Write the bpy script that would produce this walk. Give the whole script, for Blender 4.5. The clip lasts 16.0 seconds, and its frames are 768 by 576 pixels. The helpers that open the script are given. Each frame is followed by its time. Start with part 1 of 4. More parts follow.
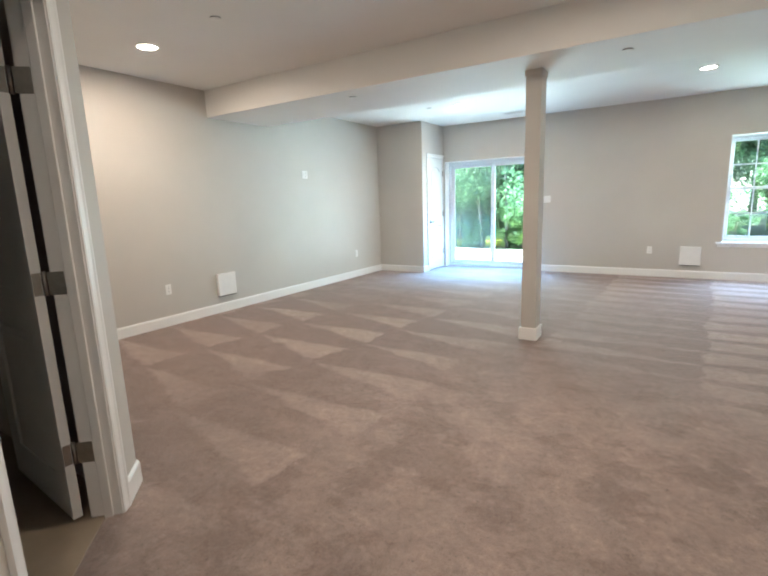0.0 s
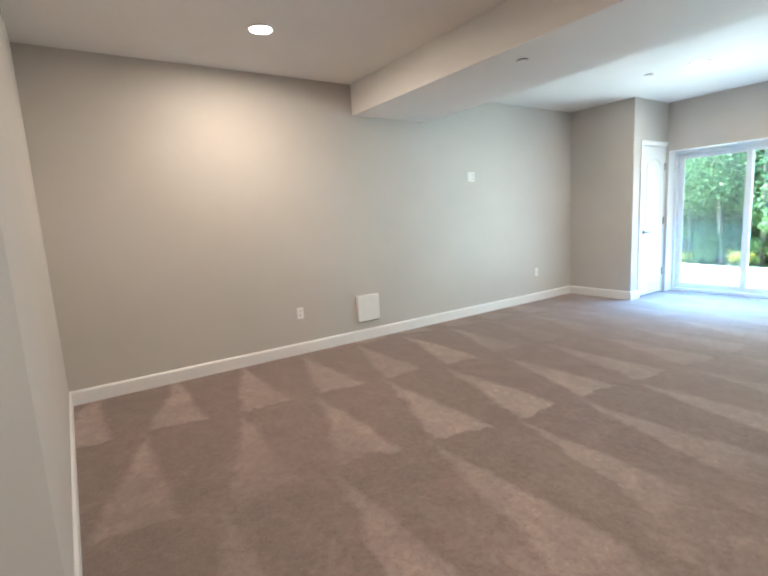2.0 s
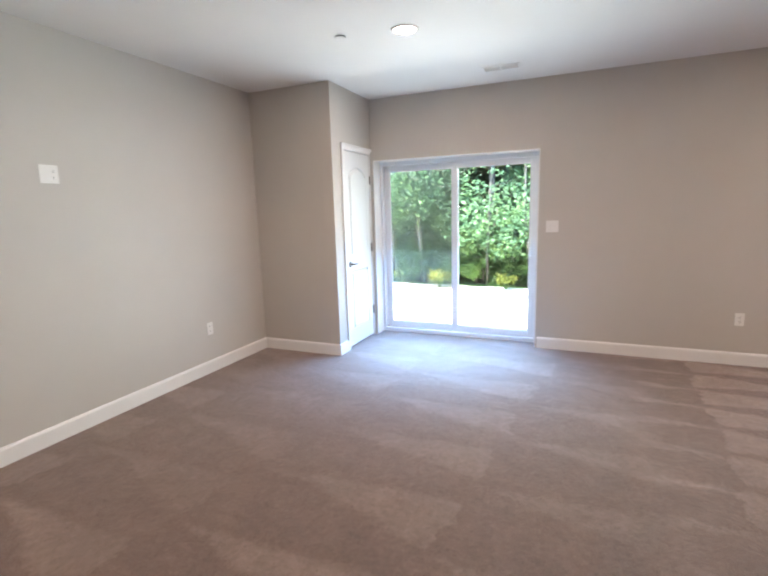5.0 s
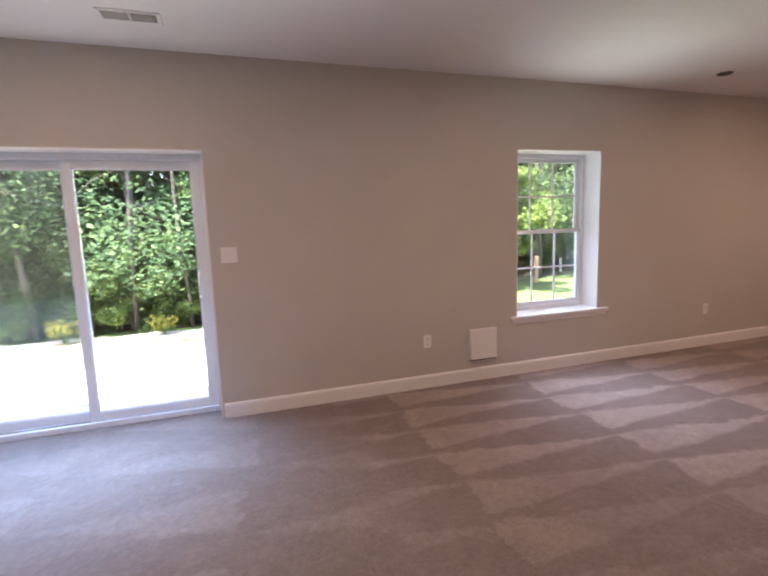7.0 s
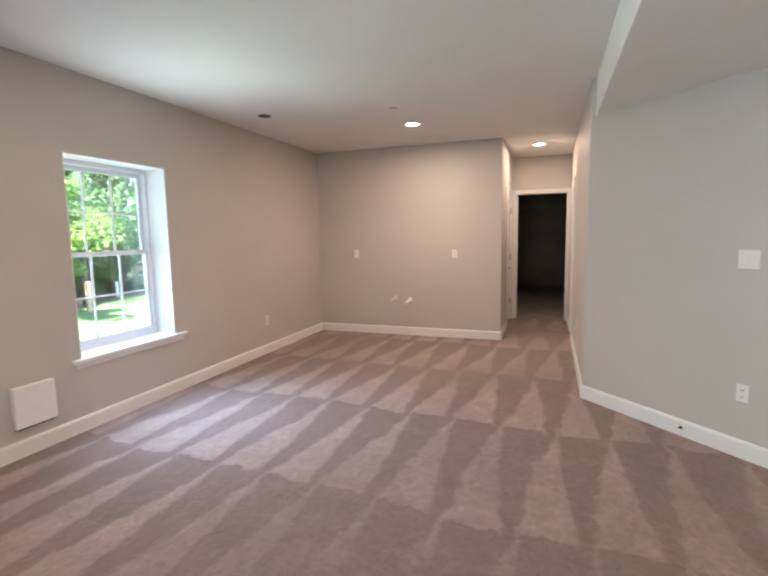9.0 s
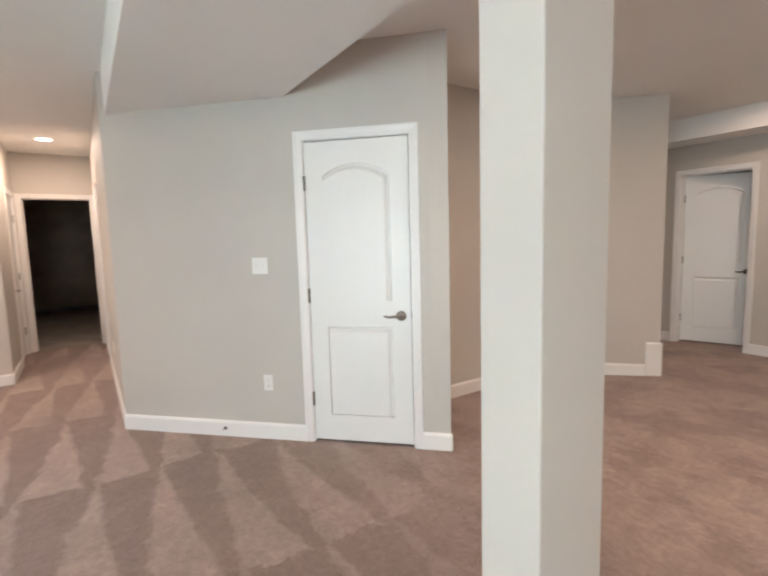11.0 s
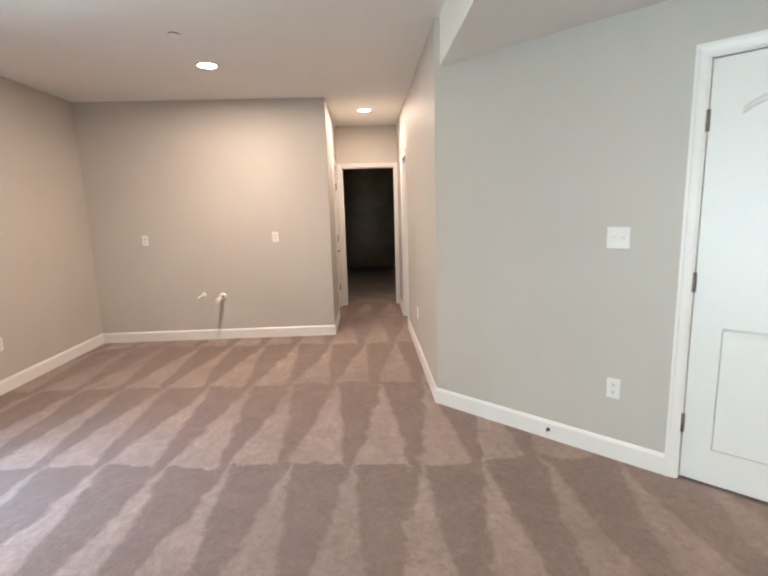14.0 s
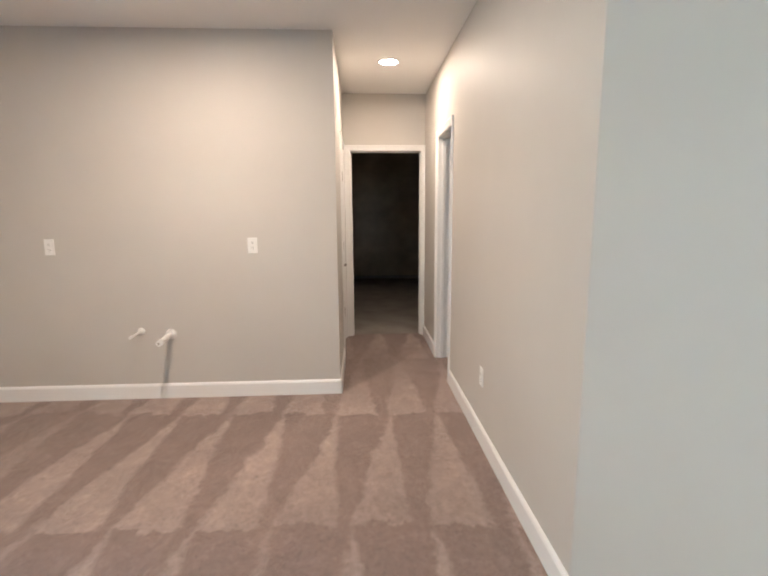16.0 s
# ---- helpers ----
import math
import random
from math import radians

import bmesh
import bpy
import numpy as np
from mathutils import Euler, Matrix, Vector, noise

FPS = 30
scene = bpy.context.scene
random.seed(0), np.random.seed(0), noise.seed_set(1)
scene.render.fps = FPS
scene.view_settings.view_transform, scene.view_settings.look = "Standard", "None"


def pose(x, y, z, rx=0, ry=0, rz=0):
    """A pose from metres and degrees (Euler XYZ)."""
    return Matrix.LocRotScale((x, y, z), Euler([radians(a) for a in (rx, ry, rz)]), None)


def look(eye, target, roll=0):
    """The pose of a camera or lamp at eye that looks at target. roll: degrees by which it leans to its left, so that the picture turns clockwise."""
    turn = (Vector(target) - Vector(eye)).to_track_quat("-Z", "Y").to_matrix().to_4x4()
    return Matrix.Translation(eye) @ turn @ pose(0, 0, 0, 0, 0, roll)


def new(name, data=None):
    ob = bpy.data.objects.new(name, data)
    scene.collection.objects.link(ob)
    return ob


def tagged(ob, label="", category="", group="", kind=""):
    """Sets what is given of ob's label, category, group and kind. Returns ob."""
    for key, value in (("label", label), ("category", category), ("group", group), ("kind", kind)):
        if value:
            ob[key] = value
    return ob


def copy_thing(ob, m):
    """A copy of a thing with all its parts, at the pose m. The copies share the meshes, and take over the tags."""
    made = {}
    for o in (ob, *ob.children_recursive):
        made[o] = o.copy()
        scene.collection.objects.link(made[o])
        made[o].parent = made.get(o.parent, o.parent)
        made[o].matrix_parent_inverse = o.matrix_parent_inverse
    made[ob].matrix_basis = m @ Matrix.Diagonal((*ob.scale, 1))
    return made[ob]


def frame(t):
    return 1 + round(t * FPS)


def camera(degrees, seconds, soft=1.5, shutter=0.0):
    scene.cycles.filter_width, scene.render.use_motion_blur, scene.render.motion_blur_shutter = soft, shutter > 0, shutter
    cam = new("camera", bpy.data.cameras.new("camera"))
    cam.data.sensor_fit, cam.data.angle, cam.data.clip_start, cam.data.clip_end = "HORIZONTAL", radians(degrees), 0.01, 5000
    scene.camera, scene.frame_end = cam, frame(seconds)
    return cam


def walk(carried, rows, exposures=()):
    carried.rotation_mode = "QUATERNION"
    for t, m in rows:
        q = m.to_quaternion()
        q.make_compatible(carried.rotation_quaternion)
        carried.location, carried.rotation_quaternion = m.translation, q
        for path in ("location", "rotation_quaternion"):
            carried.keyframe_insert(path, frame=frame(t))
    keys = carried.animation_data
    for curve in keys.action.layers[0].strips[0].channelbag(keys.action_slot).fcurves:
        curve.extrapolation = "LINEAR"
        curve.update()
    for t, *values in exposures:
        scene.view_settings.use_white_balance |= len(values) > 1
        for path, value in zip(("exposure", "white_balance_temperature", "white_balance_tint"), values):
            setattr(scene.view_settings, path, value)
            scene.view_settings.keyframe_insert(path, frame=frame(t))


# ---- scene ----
cam = camera(79.6, 16.0, soft=2.1, shutter=0.2)
PATH = [
    (0, (4.775, 0.934, 1.301), (3.715, 2.589, 0.931), -2.0),
    (0.5, (4.585, 1.189, 1.308), (3.510, 2.838, 0.951), -2.5),
    (1, (4.406, 1.469, 1.337), (3.196, 3.021, 0.982), -1.9),
    (1.5, (4.274, 1.803, 1.335), (2.830, 3.145, 0.997), -2.4),
    (2, (4.198, 2.136, 1.304), (2.551, 3.230, 1.000), -3.3),
    (2.5, (4.085, 2.460, 1.343), (2.391, 3.475, 1.027), -3.0),
    (3, (4.023, 2.883, 1.418), (2.420, 4.039, 1.114), -2.6),
    (3.8, (3.760, 3.442, 1.462), (2.375, 4.850, 1.149), -2.0),
    (4.6, (3.305, 4.115, 1.456), (2.281, 5.799, 1.118), -1.7),
    (5.3, (3.000, 4.569, 1.415), (2.425, 6.457, 1.095), -1.6),
    (5.5, (2.912, 4.722, 1.388), (2.485, 6.652, 1.083), -1.6),
    (6, (2.871, 5.073, 1.401), (2.727, 7.046, 1.105), -1.8),
    (6.5, (2.840, 5.366, 1.435), (3.069, 7.332, 1.144), -2.2),
    (7, (2.861, 5.618, 1.414), (3.482, 7.500, 1.147), -1.9),
    (7.5, (2.882, 5.807, 1.386), (3.938, 7.490, 1.163), -0.9),
    (8, (2.928, 5.880, 1.391), (4.353, 7.268, 1.182), -1.0),
    (8.5, (2.922, 5.960, 1.395), (4.626, 6.984, 1.179), -1.0),
    (9, (2.942, 5.942, 1.417), (4.811, 6.617, 1.191), -1.0),
    (9.5, (2.984, 5.897, 1.429), (4.947, 6.200, 1.196), -1.1),
    (10, (3.077, 5.861, 1.437), (5.058, 5.723, 1.199), -1.2),
    (10.2, (3.120, 5.852, 1.403), (5.080, 5.522, 1.181), -1.1),
    (10.9, (3.159, 5.822, 1.405), (4.887, 4.839, 1.189), -1.5),
    (11.6, (3.159, 5.815, 1.424), (4.561, 4.405, 1.204), -2.0),
    (12.3, (3.180, 5.885, 1.436), (4.602, 4.500, 1.207), -1.9),
    (12.5, (3.195, 5.922, 1.429), (4.681, 4.604, 1.199), -1.86),
    (12.8, (3.224, 5.966, 1.430), (4.845, 4.820, 1.188), -1.7),
    (13, (3.262, 6.015, 1.400), (4.977, 5.014, 1.166), -1.3),
    (13.2, (3.328, 6.030, 1.395), (5.153, 5.245, 1.153), -1.15),
    (13.5, (3.535, 6.095, 1.412), (5.454, 5.606, 1.128), -1.2),
    (14, (3.905, 6.138, 1.409), (5.877, 6.070, 1.080), -1.6),
    (14.5, (4.326, 6.208, 1.408), (6.296, 6.153, 1.068), -3.0),
    (15, (4.771, 6.261, 1.423), (6.748, 6.283, 1.119), -1.7),
    (15.5, (5.209, 6.346, 1.419), (7.185, 6.305, 1.117), -1.2),
    (16, (5.724, 6.373, 1.381), (7.696, 6.273, 1.062), -0.4),
]
walk(cam, [(t, look(eye, target, roll)) for t, eye, target, roll in PATH], exposures=[(0,3.99,5580,4),(1,3.94,5580,4),(2,3.90,5650,6),(2.5,3.77,5720,8),(3,3.74,5900,11),(5.5,3.45,6420,20),(6.2,3.26,6700,21),(7,2.90,7150,35),(7.5,2.94,7150,41),(8,3.25,6650,30),(8.5,3.51,6300,20),(9,3.60,6250,18),(10,3.81,6300,18),(12.5,4.03,6100,14),(13.2,4.03,6080,13),(14.2,4.04,6100,13),(15,4.08,5930,10),(16,4.04,5800,9)])

# ---------------------------------------------------------------- world and large lights
world = bpy.data.worlds.new("sky")
scene.world = world
world.use_nodes = True
wn = world.node_tree.nodes
sky = wn.new("ShaderNodeTexSky")
sky.sky_type, sky.sun_disc = "NISHITA", False
sky.sun_elevation, sky.sun_rotation = radians(64), radians(233)
world.node_tree.links.new(sky.outputs[0], wn["Background"].inputs[0])
wn["Background"].inputs[1].default_value = 0.15

sun = new("sun", bpy.data.lights.new("sun", "SUN"))
sun.data.energy, sun.data.angle, sun.data.color = 5.0, radians(0.5), (1.0, 0.95, 0.87)
sun.matrix_world = look((-5.6, -4.2, 14.35), (0, 0, 0))

LAMP_WATTS = 2.4
LAMP_COLOR = (1.0, 0.745, 0.545)


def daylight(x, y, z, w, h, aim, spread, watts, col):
    """Lamp added in a north opening, standing in for sky, ground or side daylight."""
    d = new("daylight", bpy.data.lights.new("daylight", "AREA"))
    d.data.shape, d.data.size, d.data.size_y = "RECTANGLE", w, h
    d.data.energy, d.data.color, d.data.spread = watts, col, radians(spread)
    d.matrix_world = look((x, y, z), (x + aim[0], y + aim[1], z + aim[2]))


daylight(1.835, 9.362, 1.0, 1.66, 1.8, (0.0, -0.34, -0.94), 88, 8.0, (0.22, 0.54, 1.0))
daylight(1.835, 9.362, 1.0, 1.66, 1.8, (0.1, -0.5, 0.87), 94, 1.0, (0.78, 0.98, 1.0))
# sideways lamps added to brighten the column, diagonal wall and west wall
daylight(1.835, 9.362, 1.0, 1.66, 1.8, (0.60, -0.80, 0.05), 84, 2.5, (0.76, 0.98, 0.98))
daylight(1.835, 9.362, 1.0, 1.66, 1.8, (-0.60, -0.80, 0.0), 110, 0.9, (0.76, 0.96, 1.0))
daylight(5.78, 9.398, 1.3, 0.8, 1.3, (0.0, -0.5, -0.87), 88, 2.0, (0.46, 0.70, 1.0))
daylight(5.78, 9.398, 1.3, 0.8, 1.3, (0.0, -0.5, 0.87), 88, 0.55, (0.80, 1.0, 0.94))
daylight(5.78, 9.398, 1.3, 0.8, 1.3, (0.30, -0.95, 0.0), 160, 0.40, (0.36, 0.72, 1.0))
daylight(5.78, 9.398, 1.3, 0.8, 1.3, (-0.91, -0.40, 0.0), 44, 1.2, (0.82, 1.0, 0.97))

# ---------------------------------------------------------------- materials


def node_mat(name, rough=0.6, metal=0.0):
    m = bpy.data.materials.new(name)
    m.use_nodes = True
    p = m.node_tree.nodes["Principled BSDF"]
    p.inputs["Roughness"].default_value = rough
    p.inputs["Metallic"].default_value = metal
    return m, m.node_tree.nodes, m.node_tree.links, p


def noise_tex(nodes, links, scale, detail=3.0, rough=0.55, coord="Object", stretch=None):
    tc = nodes.new("ShaderNodeTexCoord")
    nz = nodes.new("ShaderNodeTexNoise")
    nz.inputs["Scale"].default_value = scale
    nz.inputs["Detail"].default_value = detail
    nz.inputs["Roughness"].default_value = rough
    if stretch:
        mp = nodes.new("ShaderNodeMapping")
        mp.inputs["Scale"].default_value = stretch
        links.new(tc.outputs[coord], mp.inputs["Vector"])
        links.new(mp.outputs[0], nz.inputs["Vector"])
    else:
        links.new(tc.outputs[coord], nz.inputs["Vector"])
    return nz.outputs["Fac"]


def ramp(nodes, links, fac, stops):
    r = nodes.new("ShaderNodeValToRGB")
    while len(r.color_ramp.elements) < len(stops):
        r.color_ramp.elements.new(0.5)
    for e, (pos, col) in zip(r.color_ramp.elements, stops):
        e.position, e.color = pos, (*col, 1.0)
    links.new(fac, r.inputs[0])
    return r.outputs[0]


def mix_col(nodes, links, fac, a, b, blend="MIX"):
    m = nodes.new("ShaderNodeMix")
    m.data_type, m.blend_type = "RGBA", blend
    for sock, v in ((m.inputs[0], fac), (m.inputs[6], a), (m.inputs[7], b)):
        if isinstance(v, (int, float)):
            sock.default_value = v
        elif isinstance(v, tuple):
            sock.default_value = (*v, 1.0)
        else:
            links.new(v, sock)
    return m.outputs[2]


def bump(nodes, links, p, height, strength, dist):
    b = nodes.new("ShaderNodeBump")
    b.inputs["Strength"].default_value = strength
    b.inputs["Distance"].default_value = dist
    links.new(height, b.inputs["Height"])
    links.new(b.outputs[0], p.inputs["Normal"])


def paint(name, col, rough, var=0.04, grain=0.12):
    """Rolled wall paint: orange-peel relief, slow uneven tone."""
    m, n, k, p = node_mat(name, rough)
    big = noise_tex(n, k, 0.9, 4.0)
    lo, hi = tuple(c * (1 - var) for c in col), tuple(min(1, c * (1 + var)) for c in col)
    k.new(ramp(n, k, big, [(0.3, lo), (0.7, hi)]), p.inputs["Base Color"])
    bump(n, k, p, noise_tex(n, k, 260.0, 2.0), grain, 0.001)
    return m


def metal(name, col, rough):
    m, n, k, p = node_mat(name, rough, 1.0)
    f = noise_tex(n, k, 60.0, 3.0)
    k.new(ramp(n, k, f, [(0.3, tuple(c * 0.85 for c in col)), (0.7, col)]), p.inputs["Base Color"])
    return m


def plain(name, col, rough=0.5, var=0.05, scale=14.0, bumps=0.0):
    m, n, k, p = node_mat(name, rough)
    f = noise_tex(n, k, scale, 4.0)
    k.new(ramp(n, k, f, [(0.3, tuple(c * (1 - var) for c in col)), (0.7, tuple(min(1, c * (1 + var)) for c in col))]), p.inputs["Base Color"])
    if bumps:
        bump(n, k, p, noise_tex(n, k, scale * 6, 3.0), bumps, 0.004)
    return m


WALL = paint("greige_wall_paint", (0.555, 0.525, 0.480), 0.55)
CEIL = paint("white_ceiling_paint", (0.82, 0.81, 0.785), 0.8, 0.03, 0.2)
TRIM = paint("white_trim_paint", (0.82, 0.81, 0.79), 0.32, 0.02, 0.05)
DOORW = paint("white_door_paint", (0.80, 0.80, 0.78), 0.38, 0.02, 0.10)
PLASTIC = plain("white_plastic", (0.82, 0.81, 0.78), 0.35, 0.02)
# white vinyl with a faint blue daylight cast put into its colour
VINYL = plain("white_vinyl_daylight_cast", (0.78, 0.82, 0.86), 0.3, 0.02)
# outlet slots, also painted shade under vent covers and behind sprinkler plates
SLOT_SHADE = plain("dark_slot_and_shade", (0.03, 0.03, 0.03), 0.6)
HANDLE = metal("worn_pewter", (0.30, 0.275, 0.245), 0.36)
NICKEL = metal("satin_nickel", (0.55, 0.52, 0.47), 0.42)
BRONZE = metal("dark_bronze", (0.10, 0.08, 0.07), 0.4)
DARKWALL = plain("insulation_vinyl", (0.52, 0.47, 0.38), 0.16, 0.3, 1.3, 1.0)
CONCRETE = plain("concrete_slab", (0.30, 0.275, 0.24), 0.85, 0.2, 3.0, 0.25)
BATHFLOOR = plain("tan_vinyl_floor", (0.31, 0.25, 0.185), 0.5, 0.12, 4.0)
GRAVEL = plain("pale_gravel", (0.78, 0.75, 0.69), 0.95, 0.3, 30.0, 0.8)


def glow(name, col, strength):
    m = bpy.data.materials.new(name)
    m.use_nodes = True
    n = m.node_tree.nodes
    p = n["Principled BSDF"]
    p.inputs["Base Color"].default_value = (0.8, 0.8, 0.8, 1)
    p.inputs["Emission Color"].default_value = (*col, 1)
    p.inputs["Emission Strength"].default_value = strength
    return m


LED = glow("led_diffuser", (1.0, 0.84, 0.66), 3.5)


def glass_mat():
    m, n, k, p = node_mat("window_glass", 0.0)
    out = n["Material Output"]
    tr, gl, mx, fr = (n.new("ShaderNodeBsdfTransparent"), n.new("ShaderNodeBsdfGlossy"), n.new("ShaderNodeMixShader"), n.new("ShaderNodeFresnel"))
    tr.inputs[0].default_value = (0.93, 0.97, 0.95, 1)
    gl.inputs["Roughness"].default_value = 0.02
    fr.inputs[0].default_value = 1.45
    k.new(fr.outputs[0], mx.inputs[0])
    k.new(tr.outputs[0], mx.inputs[1])
    k.new(gl.outputs[0], mx.inputs[2])
    k.new(mx.outputs[0], out.inputs[0])
    return m


GLASS = glass_mat()


def carpet_mat():
    """Cut-pile taupe carpet; nap laid in long vacuum wedges, row after row."""
    m, n, k, p = node_mat("taupe_carpet", 0.95)
    p.inputs["Sheen Weight"].default_value = 0.25
    p.inputs["Sheen Roughness"].default_value = 0.6
    tc = n.new("ShaderNodeTexCoord")

    def math_node(op, a, b=0.0, c=None):
        x = n.new("ShaderNodeMath")
        x.operation = op
        for i, v in enumerate((a, b, c)):
            if v is None:
                continue
            if isinstance(v, (int, float)):
                x.inputs[i].default_value = v
            else:
                k.new(v, x.inputs[i])
        return x.outputs[0]

    def wedges(turn, row, stroke, ox, oy, wide, taper):
        mp = n.new("ShaderNodeMapping")
        mp.inputs["Rotation"].default_value = (0, 0, radians(turn))
        mp.inputs["Location"].default_value = (ox, oy, 0)
        k.new(tc.outputs["Object"], mp.inputs["Vector"])
        wob = n.new("ShaderNodeTexNoise")
        wob.inputs["Scale"].default_value = 1.1
        wob.inputs["Detail"].default_value = 3.0
        k.new(tc.outputs["Object"], wob.inputs["Vector"])
        sx = n.new("ShaderNodeSeparateXYZ")
        k.new(mp.outputs[0], sx.inputs[0])
        fine = noise_tex(n, k, 7.0, 5.0, 0.7)
        w = math_node("ADD", math_node("SUBTRACT", wob.outputs["Fac"], 0.5), math_node("MULTIPLY", math_node("SUBTRACT", fine, 0.5), 0.8))
        u = math_node("DIVIDE", math_node("MULTIPLY_ADD", w, 0.28, sx.outputs[0]), row)
        fu = math_node("FRACT", u)
        odd = math_node("MULTIPLY", math_node("FLOOR", u), 0.37)
        v = math_node("ADD", math_node("DIVIDE", math_node("MULTIPLY_ADD", w, 0.16, sx.outputs[1]), stroke), odd)
        tri = math_node("MULTIPLY", math_node("PINGPONG", v, 0.5), 2.0)
        edge = math_node("SUBTRACT", math_node("MULTIPLY_ADD", fu, -taper, wide), tri)
        s = n.new("ShaderNodeMapRange")
        s.interpolation_type = "SMOOTHSTEP"
        s.inputs[1].default_value, s.inputs[2].default_value = -0.11, 0.11
        k.new(edge, s.inputs[0])
        return s.outputs[0]

    east = wedges(3.0, 1.22, 0.36, 0.10, 0.10, 0.82, 0.80)
    west = wedges(188.0, 1.12, 0.58, 1.70, 3.05, 0.62, 0.66)
    sx = n.new("ShaderNodeSeparateXYZ")
    k.new(tc.outputs["Object"], sx.inputs[0])
    side = n.new("ShaderNodeMapRange")
    side.inputs[1].default_value, side.inputs[2].default_value = 3.3, 3.7
    k.new(sx.outputs[0], side.inputs[0])
    settle = n.new("ShaderNodeMapRange")
    settle.inputs[1].default_value, settle.inputs[2].default_value, settle.inputs[3].default_value = 3.4, 4.8, 0.6
    k.new(sx.outputs[0], settle.inputs[0])
    nap = mix_col(n, k, side.outputs[0], west, math_node("MULTIPLY", east, settle.outputs[0]))
    fade = noise_tex(n, k, 0.55, 2.0)
    entry = n.new("ShaderNodeMapRange")
    entry.inputs[1].default_value, entry.inputs[2].default_value, entry.inputs[3].default_value = 3.6, 6.0, 0.5
    k.new(sx.outputs[1], entry.inputs[0])
    near_entry = math_node("MAXIMUM", entry.outputs[0], math_node("SUBTRACT", 1.0, side.outputs[0]))
    nap = math_node("MULTIPLY", nap, near_entry)
    worn = n.new("ShaderNodeMapRange")
    worn.inputs[1].default_value, worn.inputs[2].default_value, worn.inputs[3].default_value, worn.inputs[4].default_value = 4.9, 6.0, 1.0, 0.38
    k.new(sx.outputs[1], worn.inputs[0])
    nap = math_node("MULTIPLY", nap, math_node("MAXIMUM", worn.outputs[0], side.outputs[0]))
    nap = math_node("MULTIPLY", nap, ramp(n, k, fade, [(0.32, (0.25,) * 3), (0.55, (1.0,) * 3)]))
    walked = n.new("ShaderNodeMapRange")
    walked.inputs[1].default_value, walked.inputs[2].default_value, walked.inputs[3].default_value, walked.inputs[4].default_value = 3.4, 5.0, 0.85, 0.0
    k.new(sx.outputs[1], walked.inputs[0])
    path = n.new("ShaderNodeMapRange")
    path.inputs[1].default_value, path.inputs[2].default_value = 2.4, 3.5
    k.new(sx.outputs[0], path.inputs[0])
    scuff = noise_tex(n, k, 2.3, 6.0, 0.62)
    nap = math_node("MAXIMUM", nap, math_node("MULTIPLY", math_node("MULTIPLY", walked.outputs[0], path.outputs[0]), ramp(n, k, scuff, [(0.455, (0.30,) * 3), (0.50, (0.80,) * 3), (0.62, (1.02,) * 3)])))
    tuft = noise_tex(n, k, 190.0, 4.0, 0.75)
    clump = noise_tex(n, k, 30.0, 5.0, 0.75)
    tread = noise_tex(n, k, 5.5, 5.0, 0.7)
    base = mix_col(n, k, nap, (0.226, 0.152, 0.126), (0.385, 0.285, 0.243))
    base = mix_col(n, k, 0.5, base, ramp(n, k, tuft, [(0.3, (0.45,) * 3), (0.7, (1.45,) * 3)]), "MULTIPLY")
    base = mix_col(n, k, 0.4, base, ramp(n, k, clump, [(0.3, (0.62,) * 3), (0.7, (1.35,) * 3)]), "MULTIPLY")
    base = mix_col(n, k, 0.5, base, ramp(n, k, tread, [(0.34, (0.74,) * 3), (0.5, (0.98,) * 3), (0.66, (1.3,) * 3)]), "MULTIPLY")
    fleck = noise_tex(n, k, 24.0, 6.0, 0.85)
    base = mix_col(n, k, 0.68, base, ramp(n, k, fleck, [(0.36, (0.74,) * 3), (0.52, (1.0,) * 3), (0.68, (1.34,) * 3)]), "MULTIPLY")
    speck = noise_tex(n, k, 62.0, 2.0, 0.5)
    base = mix_col(n, k, 1.0, base, ramp(n, k, speck, [(0.29, (0.60,) * 3), (0.37, (1.0,) * 3), (0.66, (1.0,) * 3), (0.74, (1.22,) * 3)]), "MULTIPLY")
    k.new(base, p.inputs["Base Color"])
    h = math_node("ADD", tuft, math_node("MULTIPLY", clump, 1.4))
    bump(n, k, p, h, 0.8, 0.006)
    return m


CARPET = carpet_mat()

# ---------------------------------------------------------------- mesh helpers


def part(name, bm, mat, parent=None, label=""):
    me = bpy.data.meshes.new(name)
    bm.normal_update()
    bm.to_mesh(me)
    bm.free()
    me.materials.append(mat)
    ob = new(name, me)
    if parent:
        ob.parent = parent
    if label:
        ob["label"] = label
    return ob


def thing(name, m, label, category, group="", kind=""):
    ob = new(name)
    ob.empty_display_size = 0.1
    ob.matrix_world = m
    return tagged(ob, label, category, group, kind)


def add_box(bm, x0, x1, y0, y1, z0, z1, bevel=0.0, seg=1):
    vs = [bm.verts.new((x, y, z)) for z in (z0, z1) for y in (y0, y1) for x in (x0, x1)]
    fs = [bm.faces.new([vs[i] for i in f]) for f in ((0, 2, 3, 1), (4, 5, 7, 6), (0, 1, 5, 4), (2, 6, 7, 3), (0, 4, 6, 2), (1, 3, 7, 5))]
    if bevel:
        es = list({e for f in fs for e in f.edges})
        bmesh.ops.bevel(bm, geom=es, offset=bevel, segments=seg, profile=0.5, affect="EDGES")
    return bm


